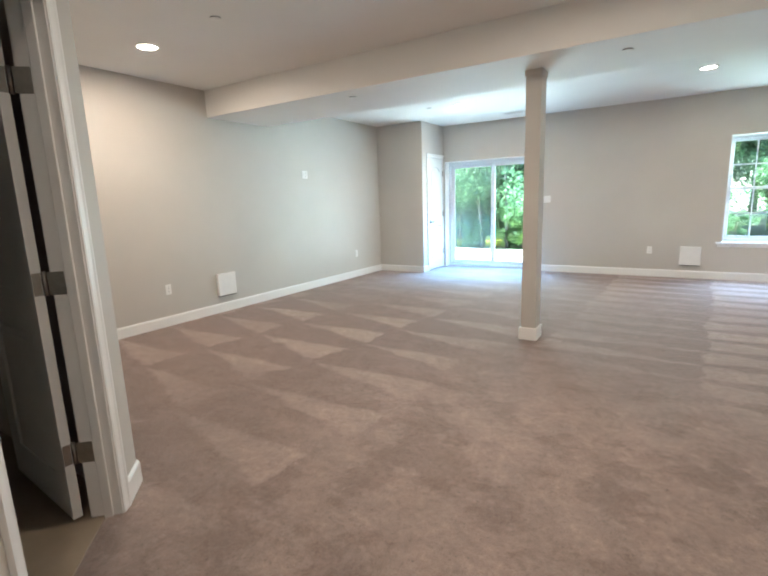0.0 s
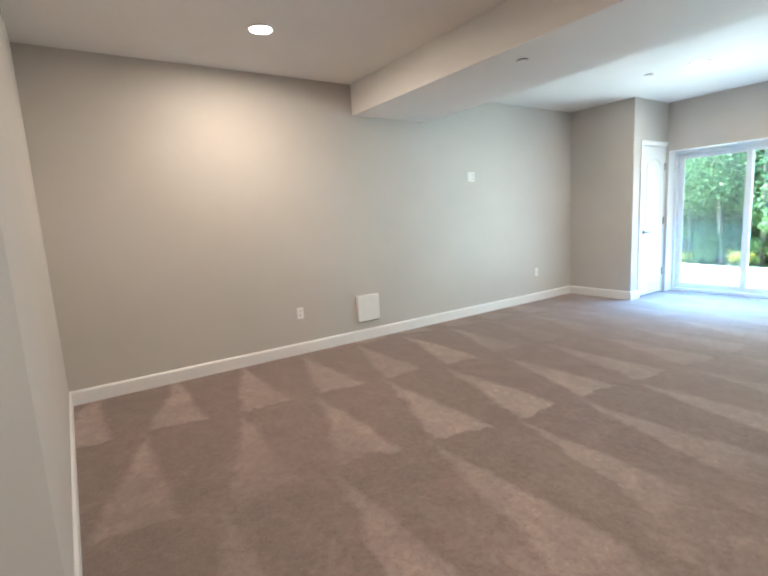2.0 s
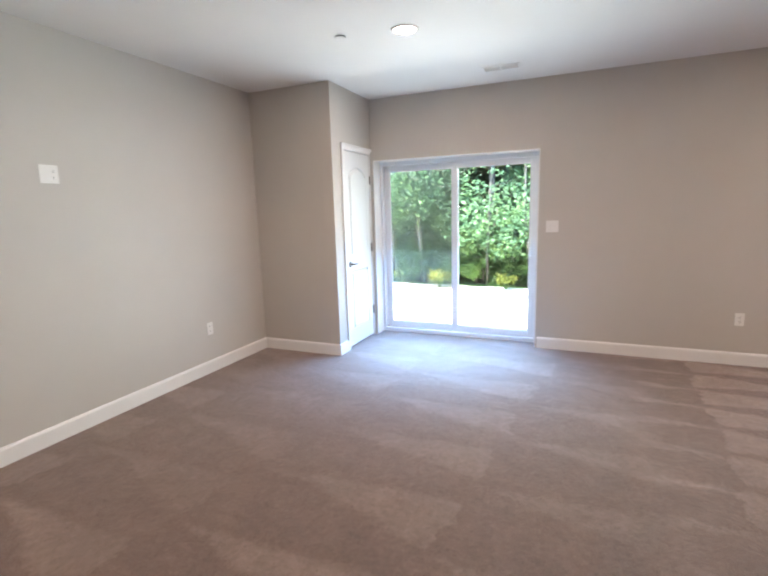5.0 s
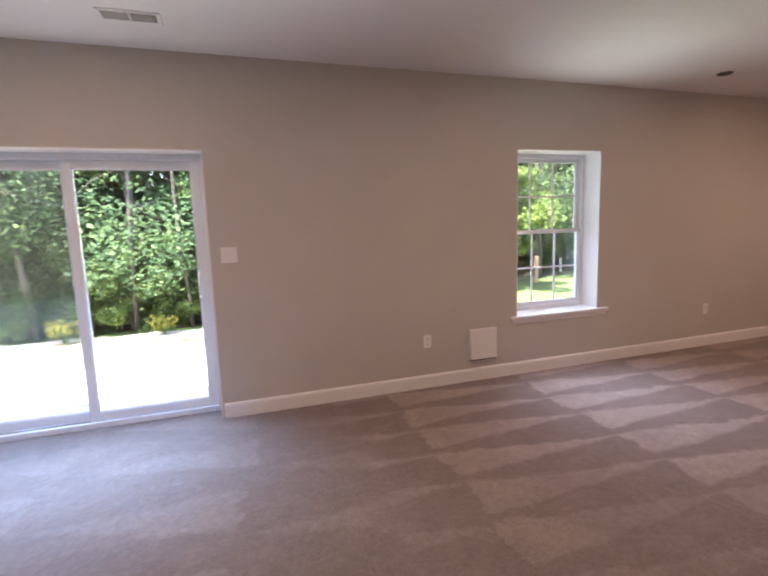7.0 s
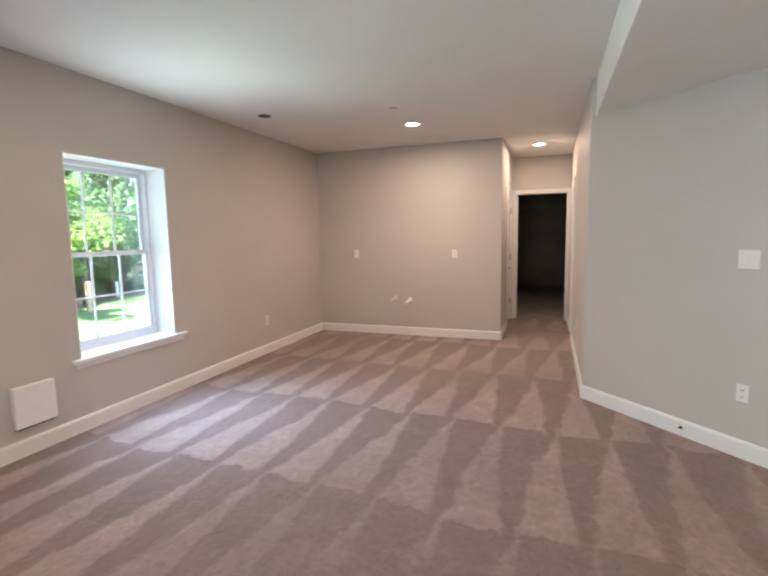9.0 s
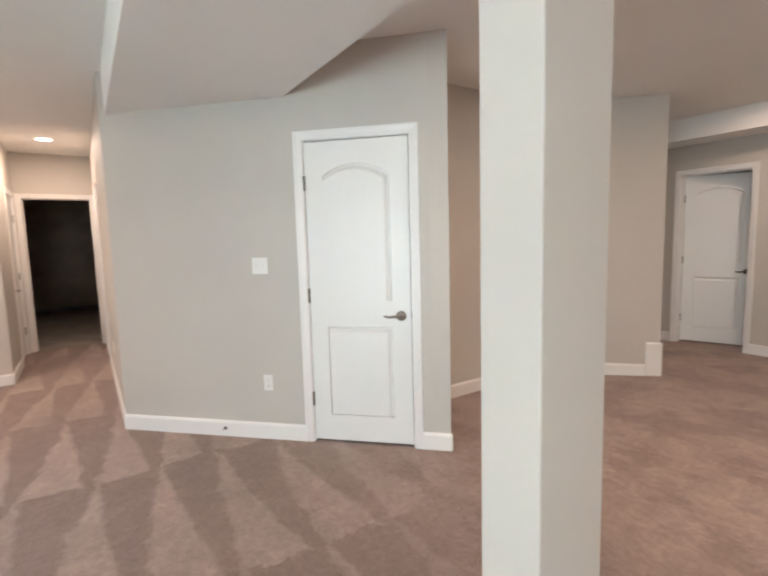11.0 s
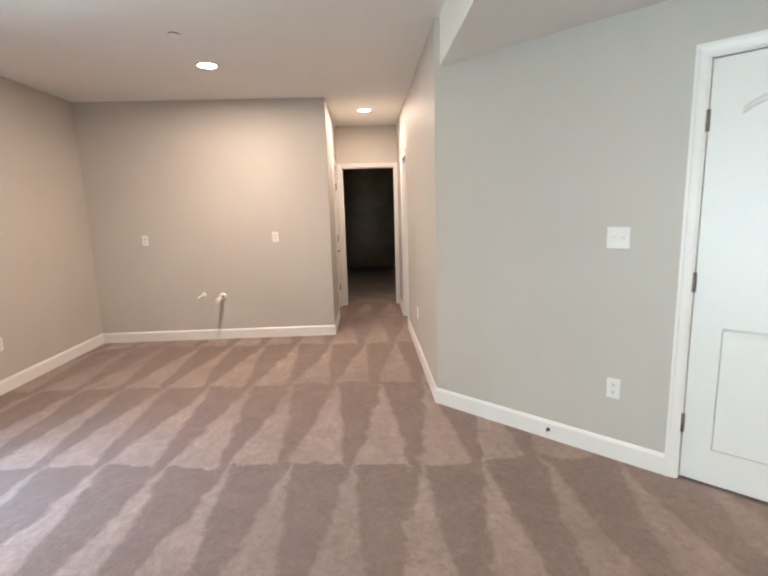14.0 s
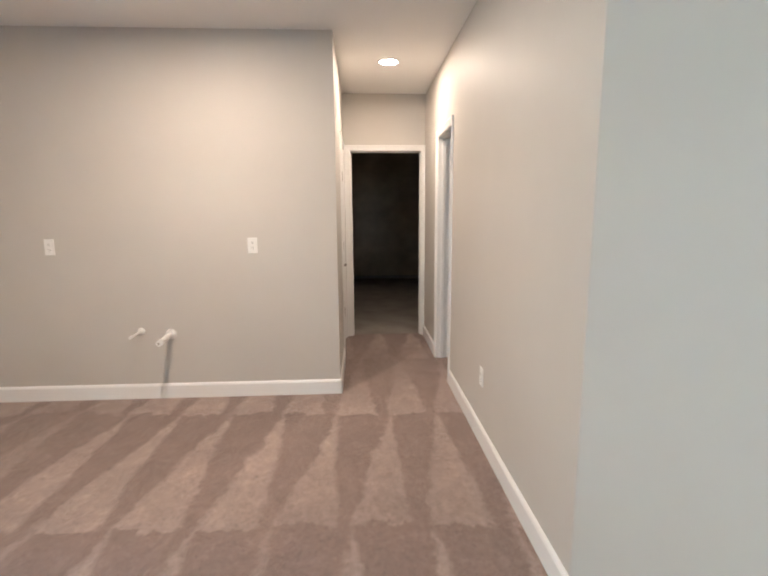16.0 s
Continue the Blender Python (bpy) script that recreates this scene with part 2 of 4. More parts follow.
def box(x0, x1, y0, y1, z0, z1, bevel=0.0, seg=1):
    return add_box(bmesh.new(), min(x0, x1), max(x0, x1), min(y0, y1), max(y0, y1), min(z0, z1), max(z0, z1), bevel, seg)


def add_prism(bm, pts, axis_from, axis_to, axis="y"):
    """A polygon in the plane across the axis, drawn out along it."""
    def at(a, b, c):
        return {"y": (a, c, b), "x": (c, a, b), "z": (a, b, c)}[axis]
    lo = [bm.verts.new(at(a, b, axis_from)) for a, b in pts]
    hi = [bm.verts.new(at(a, b, axis_to)) for a, b in pts]
    fs = [bm.faces.new(lo), bm.faces.new(hi[::-1])]
    for i in range(len(pts)):
        j = (i + 1) % len(pts)
        fs.append(bm.faces.new((lo[j], lo[i], hi[i], hi[j])))
    bmesh.ops.recalc_face_normals(bm, faces=fs)
    return fs


def add_tube(bm, path, radius, sides=12):
    """A round bar along a polyline; radius may be one number or one for each point."""
    rings, pts = [], [Vector(p) for p in path]
    for i, p in enumerate(pts):
        d = (pts[min(i + 1, len(pts) - 1)] - pts[max(i - 1, 0)]).normalized()
        a = d.orthogonal().normalized() if i == 0 else (rings[-1][1] - d * rings[-1][1].dot(d)).normalized()
        b = d.cross(a)
        r = radius[i] if isinstance(radius, (list, tuple)) else radius
        rings.append(([bm.verts.new(p + (a * math.cos(t) + b * math.sin(t)) * r) for t in (2 * math.pi * s / sides for s in range(sides))], a))
    for (r0, _), (r1, _) in zip(rings, rings[1:]):
        for s in range(sides):
            f = bm.faces.new((r0[s], r0[(s + 1) % sides], r1[(s + 1) % sides], r1[s]))
            f.smooth = True
    bm.faces.new(rings[0][0][::-1])
    bm.faces.new(rings[-1][0])
    return bm


def add_disc(bm, cx, cy, profile, sides=32):
    """A turned shape about a vertical axis: profile is (radius, z) from the outside in."""
    rings = [[bm.verts.new((cx + r * math.cos(2 * math.pi * s / sides), cy + r * math.sin(2 * math.pi * s / sides), z)) for s in range(sides)] for r, z in profile]
    fs = []
    for r0, r1 in zip(rings, rings[1:]):
        for s in range(sides):
            fs.append(bm.faces.new((r0[s], r0[(s + 1) % sides], r1[(s + 1) % sides], r1[s])))
    fs.append(bm.faces.new(rings[-1]))
    bmesh.ops.recalc_face_normals(bm, faces=fs)
    for f in fs[:-1]:
        f.smooth = True
    return bm


def wall_frame(p, q):
    """Pose with x along the wall from p to q, y out into the room, z up (room on the left of p to q)."""
    a = math.atan2(q[1] - p[1], q[0] - p[0])
    return pose(p[0], p[1], 0, 0, 0, math.degrees(a)), math.hypot(q[0] - p[0], q[1] - p[1])


HIGH = 2.635


def wall(name, p, q, thick, holes=(), label="", z0=0.0, z1=HIGH, ends=(0.0, 0.0), mat=None):
    """A wall whose room face runs from p to q, with openings (s0, s1, z0, z1) through it."""
    m, length = wall_frame(p, q)
    bm = bmesh.new()
    s = -ends[0]
    for h0, h1, b, t in sorted(holes):
        add_box(bm, s, h0, -thick, 0, z0, z1)
        if b > z0 + 0.001:
            add_box(bm, h0, h1, -thick, 0, z0, b)
        add_box(bm, h0, h1, -thick, 0, t, z1)
        s = h1
    add_box(bm, s, length + ends[1], -thick, 0, z0, z1)
    ob = part(name, bm, mat or WALL)
    ob.matrix_world = m
    return tagged(ob, label or "smooth greige painted drywall wall", "wall", kind="structure")


def baseboard(p, q, gaps=(), ends=(0.0, 0.0), high=0.115):
    m, length = wall_frame(p, q)
    bm = bmesh.new()
    prof = [(0.0, 0.0), (0.015, 0.0), (0.015, high - 0.018), (0.011, high - 0.008), (0.005, high), (0.0, high)]
    s = -ends[0]
    for g0, g1 in list(sorted(gaps)) + [(length + ends[1], None)]:
        if g0 - s > 0.005:
            add_prism(bm, prof, s, g0, "x")
        s = g1
    ob = part("baseboard", bm, TRIM)
    ob.matrix_world = m
    return tagged(ob, "white painted wooden baseboard along the wall foot", "baseboard", kind="structure")


# ---------------------------------------------------------------- plan
HALL_S = 5.655
DIAG_L, DIAG_R = (7.125, HALL_S), (5.376, 3.898)
BATH_C, BATH_E = (2.645, 1.99), (3.423, 1.212)
HALL_END, KIT_X, HALL_N = 10.865, 9.162, 6.544
BACK_Y = -0.33
BEAM = (4.655, 5.63, 2.335)
NOOK, STAIR = (6.13, 2.01), (5.375, 1.255)

# floors
carpet = part("floor", box(-0.3, 10.925, -3.2, 9.37, -0.20, 0.0), CARPET)
tagged(carpet, "taupe cut-pile carpet with vacuum wedge marks", "carpet", kind="structure")
fl = bmesh.new()
d0 = 0.067 / math.sqrt(2)
add_prism(fl, [(0.0, -0.33), (BATH_E[0] - d0, -0.33), (BATH_E[0] - d0, BATH_E[1] - d0), (BATH_C[0] - d0, BATH_C[1] - d0 - 0.0), (BATH_C[0] - 0.1, 1.9), (0.0, 1.9)], -0.1, 0.006, "z")
tagged(part("floor_bathroom", fl, BATHFLOOR), "tan sheet vinyl bathroom floor", "floor", kind="structure")
tagged(part("floor_utility", box(10.925, 15.8, 2.5, 9.33, -0.2, -0.006), CONCRETE), "bare grey concrete utility room floor", "floor", kind="structure")

# ceilings
tagged(part("ceiling", box(-0.3, 15.8, -3.2, 9.50, HIGH, HIGH + 0.25), CEIL), "flat white painted drywall ceiling", "ceiling", kind="structure")
tagged(part("ceiling_beam", box(0.0, 7.14, BEAM[0], BEAM[1] - 0.008, BEAM[2], HIGH + 0.02, 0.004), CEIL), "wide dropped drywall soffit boxed round a beam", "beam", kind="structure")
tagged(part("ceiling_soffit", box(3.4, 7.0, BACK_Y - 0.02, 0.09, 2.395, HIGH + 0.02, 0.004), CEIL), "dropped drywall soffit along the back wall", "soffit", kind="structure")

# outer and inner walls, room face from p to q with the room on the left hand
wall("wall_west", (0, 9.35), (0, -3.2), 0.2)
wall("wall_closet_front", (0.81, 8.325), (0.0, 8.325), 0.11)
wall("wall_closet_side", (0.92, 9.2), (0.92, 8.325), 0.11, [(0.031, 0.659, 0, 2.059)])
wall("wall_north", (15.8, 9.2), (-0.2, 9.2), 0.30, [(15.8 - 2.72, 15.8 - 0.95, -0.02, 1.985), (15.8 - 6.24, 15.8 - 5.32, 0.545, 2.045)], z0=-0.2, z1=HIGH + 0.25)
wall("wall_kitchen", (KIT_X, HALL_N), (KIT_X, 9.2), 0.12)
wall("wall_hall_north", (HALL_END, HALL_N), (KIT_X, HALL_N), 0.12, [(0.086, 0.824, 0, 2.059)], ends=(0, -0.12))
wall("wall_hall_end", (HALL_END, 2.5), (HALL_END, 9.2), 0.12, [(5.686 - 2.5, 6.479 - 2.5, 0, 2.059)])
wall("wall_hall_south", DIAG_L, (HALL_END, HALL_S), 0.12, [(9.366 - DIAG_L[0], 10.004 - DIAG_L[0], 0, 2.059)])
wall("wall_diagonal", DIAG_R, DIAG_L, 0.12, [(0.231, 0.959, 0, 2.059)], ends=(-0.12, 0))
cw = bmesh.new()
add_prism(cw, [DIAG_R, (DIAG_R[0] + 0.17, DIAG_R[1]), (DIAG_R[0] + 0.085, DIAG_R[1] + 0.0853)], 0, HIGH, "z")
tagged(part("wall_diagonal_corner", cw, WALL), "sharp greige drywall corner of the diagonal wall", "wall", kind="structure")
wall("wall_nook_north", (NOOK[0], 3.898), (DIAG_R[0] + 0.17, DIAG_R[1]), 0.12)
wall("wall_nook_east", NOOK, (NOOK[0], 3.898), 0.12)
wall("wall_stair_diagonal", STAIR, NOOK, 0.12, ends=(0, 0.05))
# stairwell closed off by two added walls out of view
wall("wall_stair_end", (7.0, BACK_Y), (7.0, 1.2), 0.12)
wall("wall_stair_side", (7.1, 1.13), (5.46, 1.13), 0.06)
wall("wall_back", (0.0, BACK_Y), (7.12, BACK_Y), 0.12, [(5.246, 5.984, 0, 2.059)])
wall("wall_entry", BATH_E, (3.423, BACK_Y), 0.12)
wall("wall_bathroom_diagonal", BATH_C, BATH_E, 0.12, [(0.226, 0.954, 0, 2.059)])
wall("wall_south", (0.0, 1.965), BATH_C, 0.12)
# rooms behind doors; their unseen walls are added to keep them closed and dark
wall("wall_back_room_south", (0.0, -3.0), (10.9, -3.0), 0.15)
wall("wall_back_room_east", (7.6, -3.0), (7.6, -0.45), 0.12)
wall("wall_back_room_west", (4.2, -0.45), (4.2, -3.0), 0.12)
wall("wall_powder_west", (8.3, 5.53), (8.3, 3.0), 0.12)
wall("wall_powder_south", (8.3, 3.6), (10.865, 3.6), 0.12)
wall("wall_utility_south", (10.985, 2.6), (15.7, 2.6), 0.12, mat=DARKWALL, label="dull wrinkled vinyl-faced insulation on a basement wall")
wall("wall_utility_east", (15.6, 2.5), (15.6, 9.2), 0.15, mat=DARKWALL, label="dull wrinkled vinyl-faced insulation on a basement wall")

# baseboards
baseboard((0, 8.325), (0, 1.965))
baseboard((0.92, 8.325), (0.0, 8.325))
baseboard((0.92, 9.2), (0.92, 8.325), [(0.0, 0.70)], (0, 0.015))
baseboard((KIT_X, 9.2), (0.95, 9.2), [(KIT_X - 2.735, KIT_X - 0.9)])
baseboard((KIT_X, HALL_N), (KIT_X, 9.2), (), (0.015, 0))
baseboard((HALL_END, HALL_N), (KIT_X, HALL_N), [(0.04, 0.87)], (0, 0.015))
baseboard(DIAG_L, (HALL_END, HALL_S), [(9.32 - DIAG_L[0], 10.05 - DIAG_L[0])])
baseboard(DIAG_R, DIAG_L, [(0.185, 1.005)], (0.006, 0.006))
baseboard((NOOK[0], 3.898), DIAG_R)
baseboard(NOOK, (NOOK[0], 3.898))
baseboard(STAIR, NOOK, [(0.0, 0.13)])
baseboard((3.423, BACK_Y), (7.0, BACK_Y), [(5.20 - 3.423, 6.03 - 3.423)])
baseboard(BATH_E, (3.423, BACK_Y))
baseboard(BATH_C, BATH_E, [(0.18, 1.003)], (0.006, 0.006))
baseboard((0.0, 1.965), BATH_C)
# tall skirt block that wraps the end of the stair wall
sk = part("trim_skirt", box(-0.018, 0.13, -0.138, 0.018, 0, 0.33, 0.012, 2), TRIM)
sk.matrix_world = wall_frame(STAIR, NOOK)[0]
tagged(sk, "white tall skirt block wrapped round the wall end", "trim", kind="structure")

# ---------------------------------------------------------------- column
col = thing("support_column", pose(3.673, 5.163, 0), "greige boxed drywall support column under the beam", "column", kind="structure")
part("shaft", box(-0.065, 0.065, -0.086, 0.086, 0, BEAM[2] + 0.01, 0.004, 2), WALL, col)
for a, b, c, d in ((-0.080, 0.080, -0.101, -0.086), (-0.080, 0.080, 0.086, 0.101), (-0.080, -0.065, -0.086, 0.086), (0.065, 0.080, -0.086, 0.086)):
    part("base_board", box(a, b, c, d, 0, 0.115, 0.004, 2), TRIM, col, "white painted base board")
for a, b, c, d in ((-0.073, 0.073, -0.094, -0.086), (-0.073, 0.073, 0.086, 0.094), (-0.073, -0.065, -0.086, 0.086), (0.065, 0.073, -0.086, 0.086)):
    part("top_band", box(a, b, c, d, BEAM[2] - 0.05, BEAM[2], 0.002), WALL, col)

# ---------------------------------------------------------------- doors


def arch(x0, x1, z_side, rise, steps=14):
    """Points of a flat arch from the right side to the left."""
    pts = []
    for i in range(steps + 1):
        u = 1 - i / steps
        pts.append((x0 + (x1 - x0) * u, z_side + rise * math.sin(math.pi * u) ** 0.8))
    return pts


def inset(pts, d):
    """A polygon drawn in towards its middle by about d."""
    cx, cz = (sum(c) / len(pts) for c in zip(*((min(p[0] for p in pts), min(p[1] for p in pts)), (max(p[0] for p in pts), max(p[1] for p in pts)))))
    wx, wz = max(p[0] for p in pts) - cx, max(p[1] for p in pts) - cz
    return [(cx + (x - cx) * (1 - d / wx), cz + (z - cz) * (1 - d / wz)) for x, z in pts]


def panel_door(name, m, w, label, h=2.038, handle_side=1, handle_mat=None, hinges=True, hinge_face=1):
    """A two-panel arch-top moulded door; its hinge edge stands at the origin, x runs across it, front towards +y."""
    d = thing(name, m, label, "door", kind="structure")
    t, rec = 0.035, 0.016
    part("slab", box(0, w, -t + rec, -rec, 0.020, h, 0.0), DOORW, d)
    st = 0.122 if w > 0.65 else 0.10
    low = [(st, 0.20), (w - st, 0.20), (w - st, 0.82), (st, 0.82)]
    top = [(st, 0.995), (w - st, 0.995)] + arch(st, w - st, h - 0.22, 0.075)
    for y0, y1, out in ((-rec, 0.0, 1), (-t, -t + rec, -1)):
        fr = bmesh.new()
        add_box(fr, 0, st, y0, y1, 0.020, h)
        add_box(fr, w - st, w, y0, y1, 0.020, h)
        add_box(fr, st, w - st, y0, y1, 0.020, 0.20)
        add_box(fr, st, w - st, y0, y1, 0.82, 0.995)
        a = arch(st, w - st, h - 0.22, 0.075)
        for (xa, za), (xb, zb) in zip(a, a[1:]):
            add_prism(fr, [(xb, zb), (xa, za), (xa, h), (xb, h)], y0, y1, "y")
        part("door_face", fr, DOORW, d)
        for pts in (low, top):
            fb = bmesh.new()
            loops = [inset(pts, d_) for d_ in (0.0, 0.015, 0.020, 0.042)]
            base = (y0 if out > 0 else y1)
            lvl = [base + out * d_ for d_ in (0.0155, 0.0005, 0.0005, 0.0145)]
            rings = [[fb.verts.new((x, y, z)) for x, z in p] for p, y in zip(loops, lvl)]
            fs = []
            for r0, r1 in zip(rings, rings[1:]):
                for i in range(len(r0)):
                    j = (i + 1) % len(r0)
                    fs.append(fb.faces.new((r0[i], r0[j], r1[j], r1[i])))
            fs.append(fb.faces.new(rings[-1]))
            if out > 0:
                bmesh.ops.reverse_faces(fb, faces=fs)
            part("panel", fb, DOORW, d)
    hm = handle_mat or HANDLE
    hx = w - 0.065
    for out in (1, -1):
        y = 0.0 if out > 0 else -t
        hb = bmesh.new()
        rose = [(0.033, 0.0), (0.033, 0.004), (0.026, 0.010), (0.012, 0.013)]
        add_disc(hb, 0, 0, rose, 24)
        bmesh.ops.transform(hb, matrix=Matrix.Translation((hx, y, 0.895)) @ Matrix.Rotation(radians(-90 * out), 4, "X"), verts=hb.verts)
        handle = part("door_handle", hb, hm, d, "satin metal lever handle")
        lv = bmesh.new()
        add_tube(lv, [(hx, y, 0.895), (hx, y + out * 0.045, 0.895)], 0.010, 12)
        add_tube(lv, [(hx + 0.012, y + out * 0.047, 0.895), (hx - 0.03, y + out * 0.050, 0.898), (hx - 0.07, y + out * 0.047, 0.891), (hx - 0.108, y + out * 0.042, 0.897)], [0.009, 0.0085, 0.007, 0.005], 10)
        part("lever", lv, hm, handle)
    lt = box(w - 0.002, w + 0.0015, -0.030, -0.005, 0.865, 0.925)
    part("latch_plate", lt, hm, d)
    if hinges:
        for z in (0.31, 1.03, 1.775):
            y = 0.006 if hinge_face > 0 else -t - 0.006
            hb = bmesh.new()
            add_tube(hb, [(-0.003, y, z - 0.048), (-0.003, y, z + 0.048)], 0.0085, 10)
            add_box(hb, -0.002, 0.0008, -t + 0.004, -0.002, z - 0.044, z + 0.044)
            part("hinge", hb, hm, d)
    return d


def door_trim(p, q, s0, s1, top, thick, both=True, stop=0.05, skip=()):
    """Jambs, stops and casings round an opening in the wall from p to q."""
    m, _ = wall_frame(p, q)
    tr = thing("door_trim", m, "white painted door casing and jambs round an opening", "door frame", kind="structure")
    j = 0.018
    for x0, x1, z0, z1 in ((s0 - 0.001, s0 + j, 0, top + 0.001), (s1 - j, s1 + 0.001, 0, top + 0.001), (s0 + j, s1 - j, top - j, top + 0.001)):
        part("jamb", box(x0, x1, -thick - 0.001, 0.001, z0, z1, 0.0015), TRIM, tr)
    for x0, x1, z0, z1 in ((s0 + j, s0 + j + 0.011, 0, top - j - 0.011), (s1 - j - 0.011, s1 - j, 0, top - j - 0.011), (s0 + j, s1 - j, top - j - 0.011, top - j)):
        part("door_stop", box(x0, x1, -stop - 0.035, -stop, z0, z1, 0.002), TRIM, tr)
    c, r = 0.058, 0.005
    prof = [(0.0, 0.0), (c, 0.0), (c, 0.017), (c - 0.012, 0.017), (c - 0.02, 0.013), (0.02, 0.010), (0.008, 0.010), (0.0, 0.006)]
    for face, sgn in ((0.0, 1), (-thick, -1))[: 2 if both else 1]:
        for side in ("l", "r", "t"):
            if side in skip:
                continue
            bm = bmesh.new()
            lo, hi = s0 + j - r, s1 - j + r
            zt = top - j + r
            rings = []
            for a, b in prof:
                y = face + sgn * b
                if side == "l":
                    rings.append(((lo - a, y, 0.0), (lo - a, y, zt + a)))
                elif side == "r":
                    rings.append(((hi + a, y, 0.0), (hi + a, y, zt + a)))
                else:
                    rings.append(((lo - a, y, zt + a), (hi + a, y, zt + a)))
            vs = [(bm.verts.new(u), bm.verts.new(v)) for u, v in rings]
            fs = [bm.faces.new((vs[i][0], vs[i][1], vs[(i + 1) % len(vs)][1], vs[(i + 1) % len(vs)][0])) for i in range(len(vs))]
            fs += [bm.faces.new([v[0] for v in vs]), bm.faces.new([v[1] for v in vs[::-1]])]
            bmesh.ops.recalc_face_normals(bm, faces=fs)
            part("casing", bm, TRIM, tr)
    return tr


# closet by the sliding door (closed)
door_trim((0.92, 9.2), (0.92, 8.325), 0.027, 0.663, 2.063, 0.11, both=False, skip=("l",))
panel_door("door_1", pose(0.915, 9.150, 0, 0, 0, -90), 0.590, "closed white two-panel arch-top closet door with lever")
# door in the diagonal wall (closed)
md, _ = wall_frame(DIAG_R, DIAG_L)
door_trim(DIAG_R, DIAG_L, 0.227, 0.963, 2.063, 0.12, both=False)
panel_door("door_2", md @ pose(0.9405, -0.004, 0) @ Matrix.Diagonal((-1, 1, 1, 1)), 0.691, "closed white two-panel arch-top door with nickel lever")
# bathroom door, swung open into the dark room
mb, _ = wall_frame(BATH_C, BATH_E)
door_trim(BATH_C, BATH_E, 0.222, 0.958, 2.063, 0.12, stop=0.035)
panel_door("door_3", mb @ pose(0.260, -0.182, 0, 0, 0, -139), 0.69, "white two-panel bathroom door standing open inwards", hinge_face=-1)
for z in (0.31, 1.03, 1.775):
    lf = box(0.2385, 0.2415, -0.136, -0.076, z - 0.046, z + 0.046, 0.0012)
    h = part("hinge", lf, NICKEL, None)
    h.matrix_world = mb
    tagged(h, "satin nickel hinge leaf let into the white jamb", "hinge", "bathroom door hinges")
# back door, ajar into the room behind
door_trim((3.423, BACK_Y), (7.0, BACK_Y), 5.242 - 3.423, 5.988 - 3.423, 2.063, 0.12, stop=0.035)
panel_door("door_4", pose(5.962, BACK_Y - 0.085, 0, 0, 0, 180 + 20) @ Matrix.Diagonal((1, -1, 1, 1)), 0.70, "white two-panel door standing ajar", handle_mat=BRONZE)
# hall end opening to the utility room
he = door_trim((HALL_END, 2.5), (HALL_END, 9.2), 5.682 - 2.5, 6.483 - 2.5, 2.063, 0.12, stop=0.035)
for z in (0.31, 1.03, 1.775):
    part("hinge", box(3.1995, 3.2025, -0.119, -0.080, z - 0.045, z + 0.045, 0.001), NICKEL, he, "satin nickel hinge leaf")
part("strike_plate", box(3.9625, 3.9655, -0.112, -0.082, 0.865, 0.925, 0.001), NICKEL, he, "satin nickel strike plate")
# hall south opening, door swung into the dark powder room
door_trim(DIAG_L, (HALL_END, HALL_S), 9.362 - DIAG_L[0], 10.008 - DIAG_L[0], 2.063, 0.12, stop=0.035)
panel_door("door_5", pose(9.986, HALL_S - 0.126, 0, 0, 0, -22) , 0.60, "white panel door standing open into a dark room", hinge_face=1)
# hall north closet door (closed)
door_trim((HALL_END, HALL_N), (KIT_X, HALL_N), 0.082, 0.828, 2.063, 0.12, both=False)
panel_door("door_6", pose(10.761, HALL_N + 0.02, 0, 0, 0, 180), 0.700, "closed white two-panel hall closet door")

# ---------------------------------------------------------------- sliding glass door


def screen_mat():
    """Screen mesh as a see-through veil; the panel's milky haze is put into its colour."""
    m, n, k, p = node_mat("grey_screen_haze", 0.8)
    p.inputs["Base Color"].default_value = (0.40, 0.50, 0.47, 1)
    tr, mx = n.new("ShaderNodeBsdfTransparent"), n.new("ShaderNodeMixShader")
    veil = noise_tex(n, k, 3.0, 2.0)
    k.new(ramp(n, k, veil, [(0.3, (0.13,) * 3), (0.7, (0.18,) * 3)]), mx.inputs[0])
    k.new(tr.outputs[0], mx.inputs[1])
    k.new(p.outputs[0], mx.inputs[2])
    k.new(mx.outputs[0], n["Material Output"].inputs[0])
    return m


SCREEN = screen_mat()
sd = thing("door_7", pose(0.95, 9.34, 0), "white vinyl sliding glass patio door, closed", "patio door", kind="structure")
W, H = 1.77, 1.985
for x0, x1, z0, z1 in ((0.0, 0.032, 0.0, H), (W - 0.032, W, 0.0, H), (0.032, W - 0.032, H - 0.05, H), (0.032, W - 0.032, 0.0, 0.045)):
    part("frame", box(x0, x1, 0.03, 0.14, z0, z1, 0.004), VINYL, sd)
part("track", box(0.032, W - 0.032, 0.06, 0.075, 0.045, 0.056, 0.002), NICKEL, sd, "thin metal sill track")


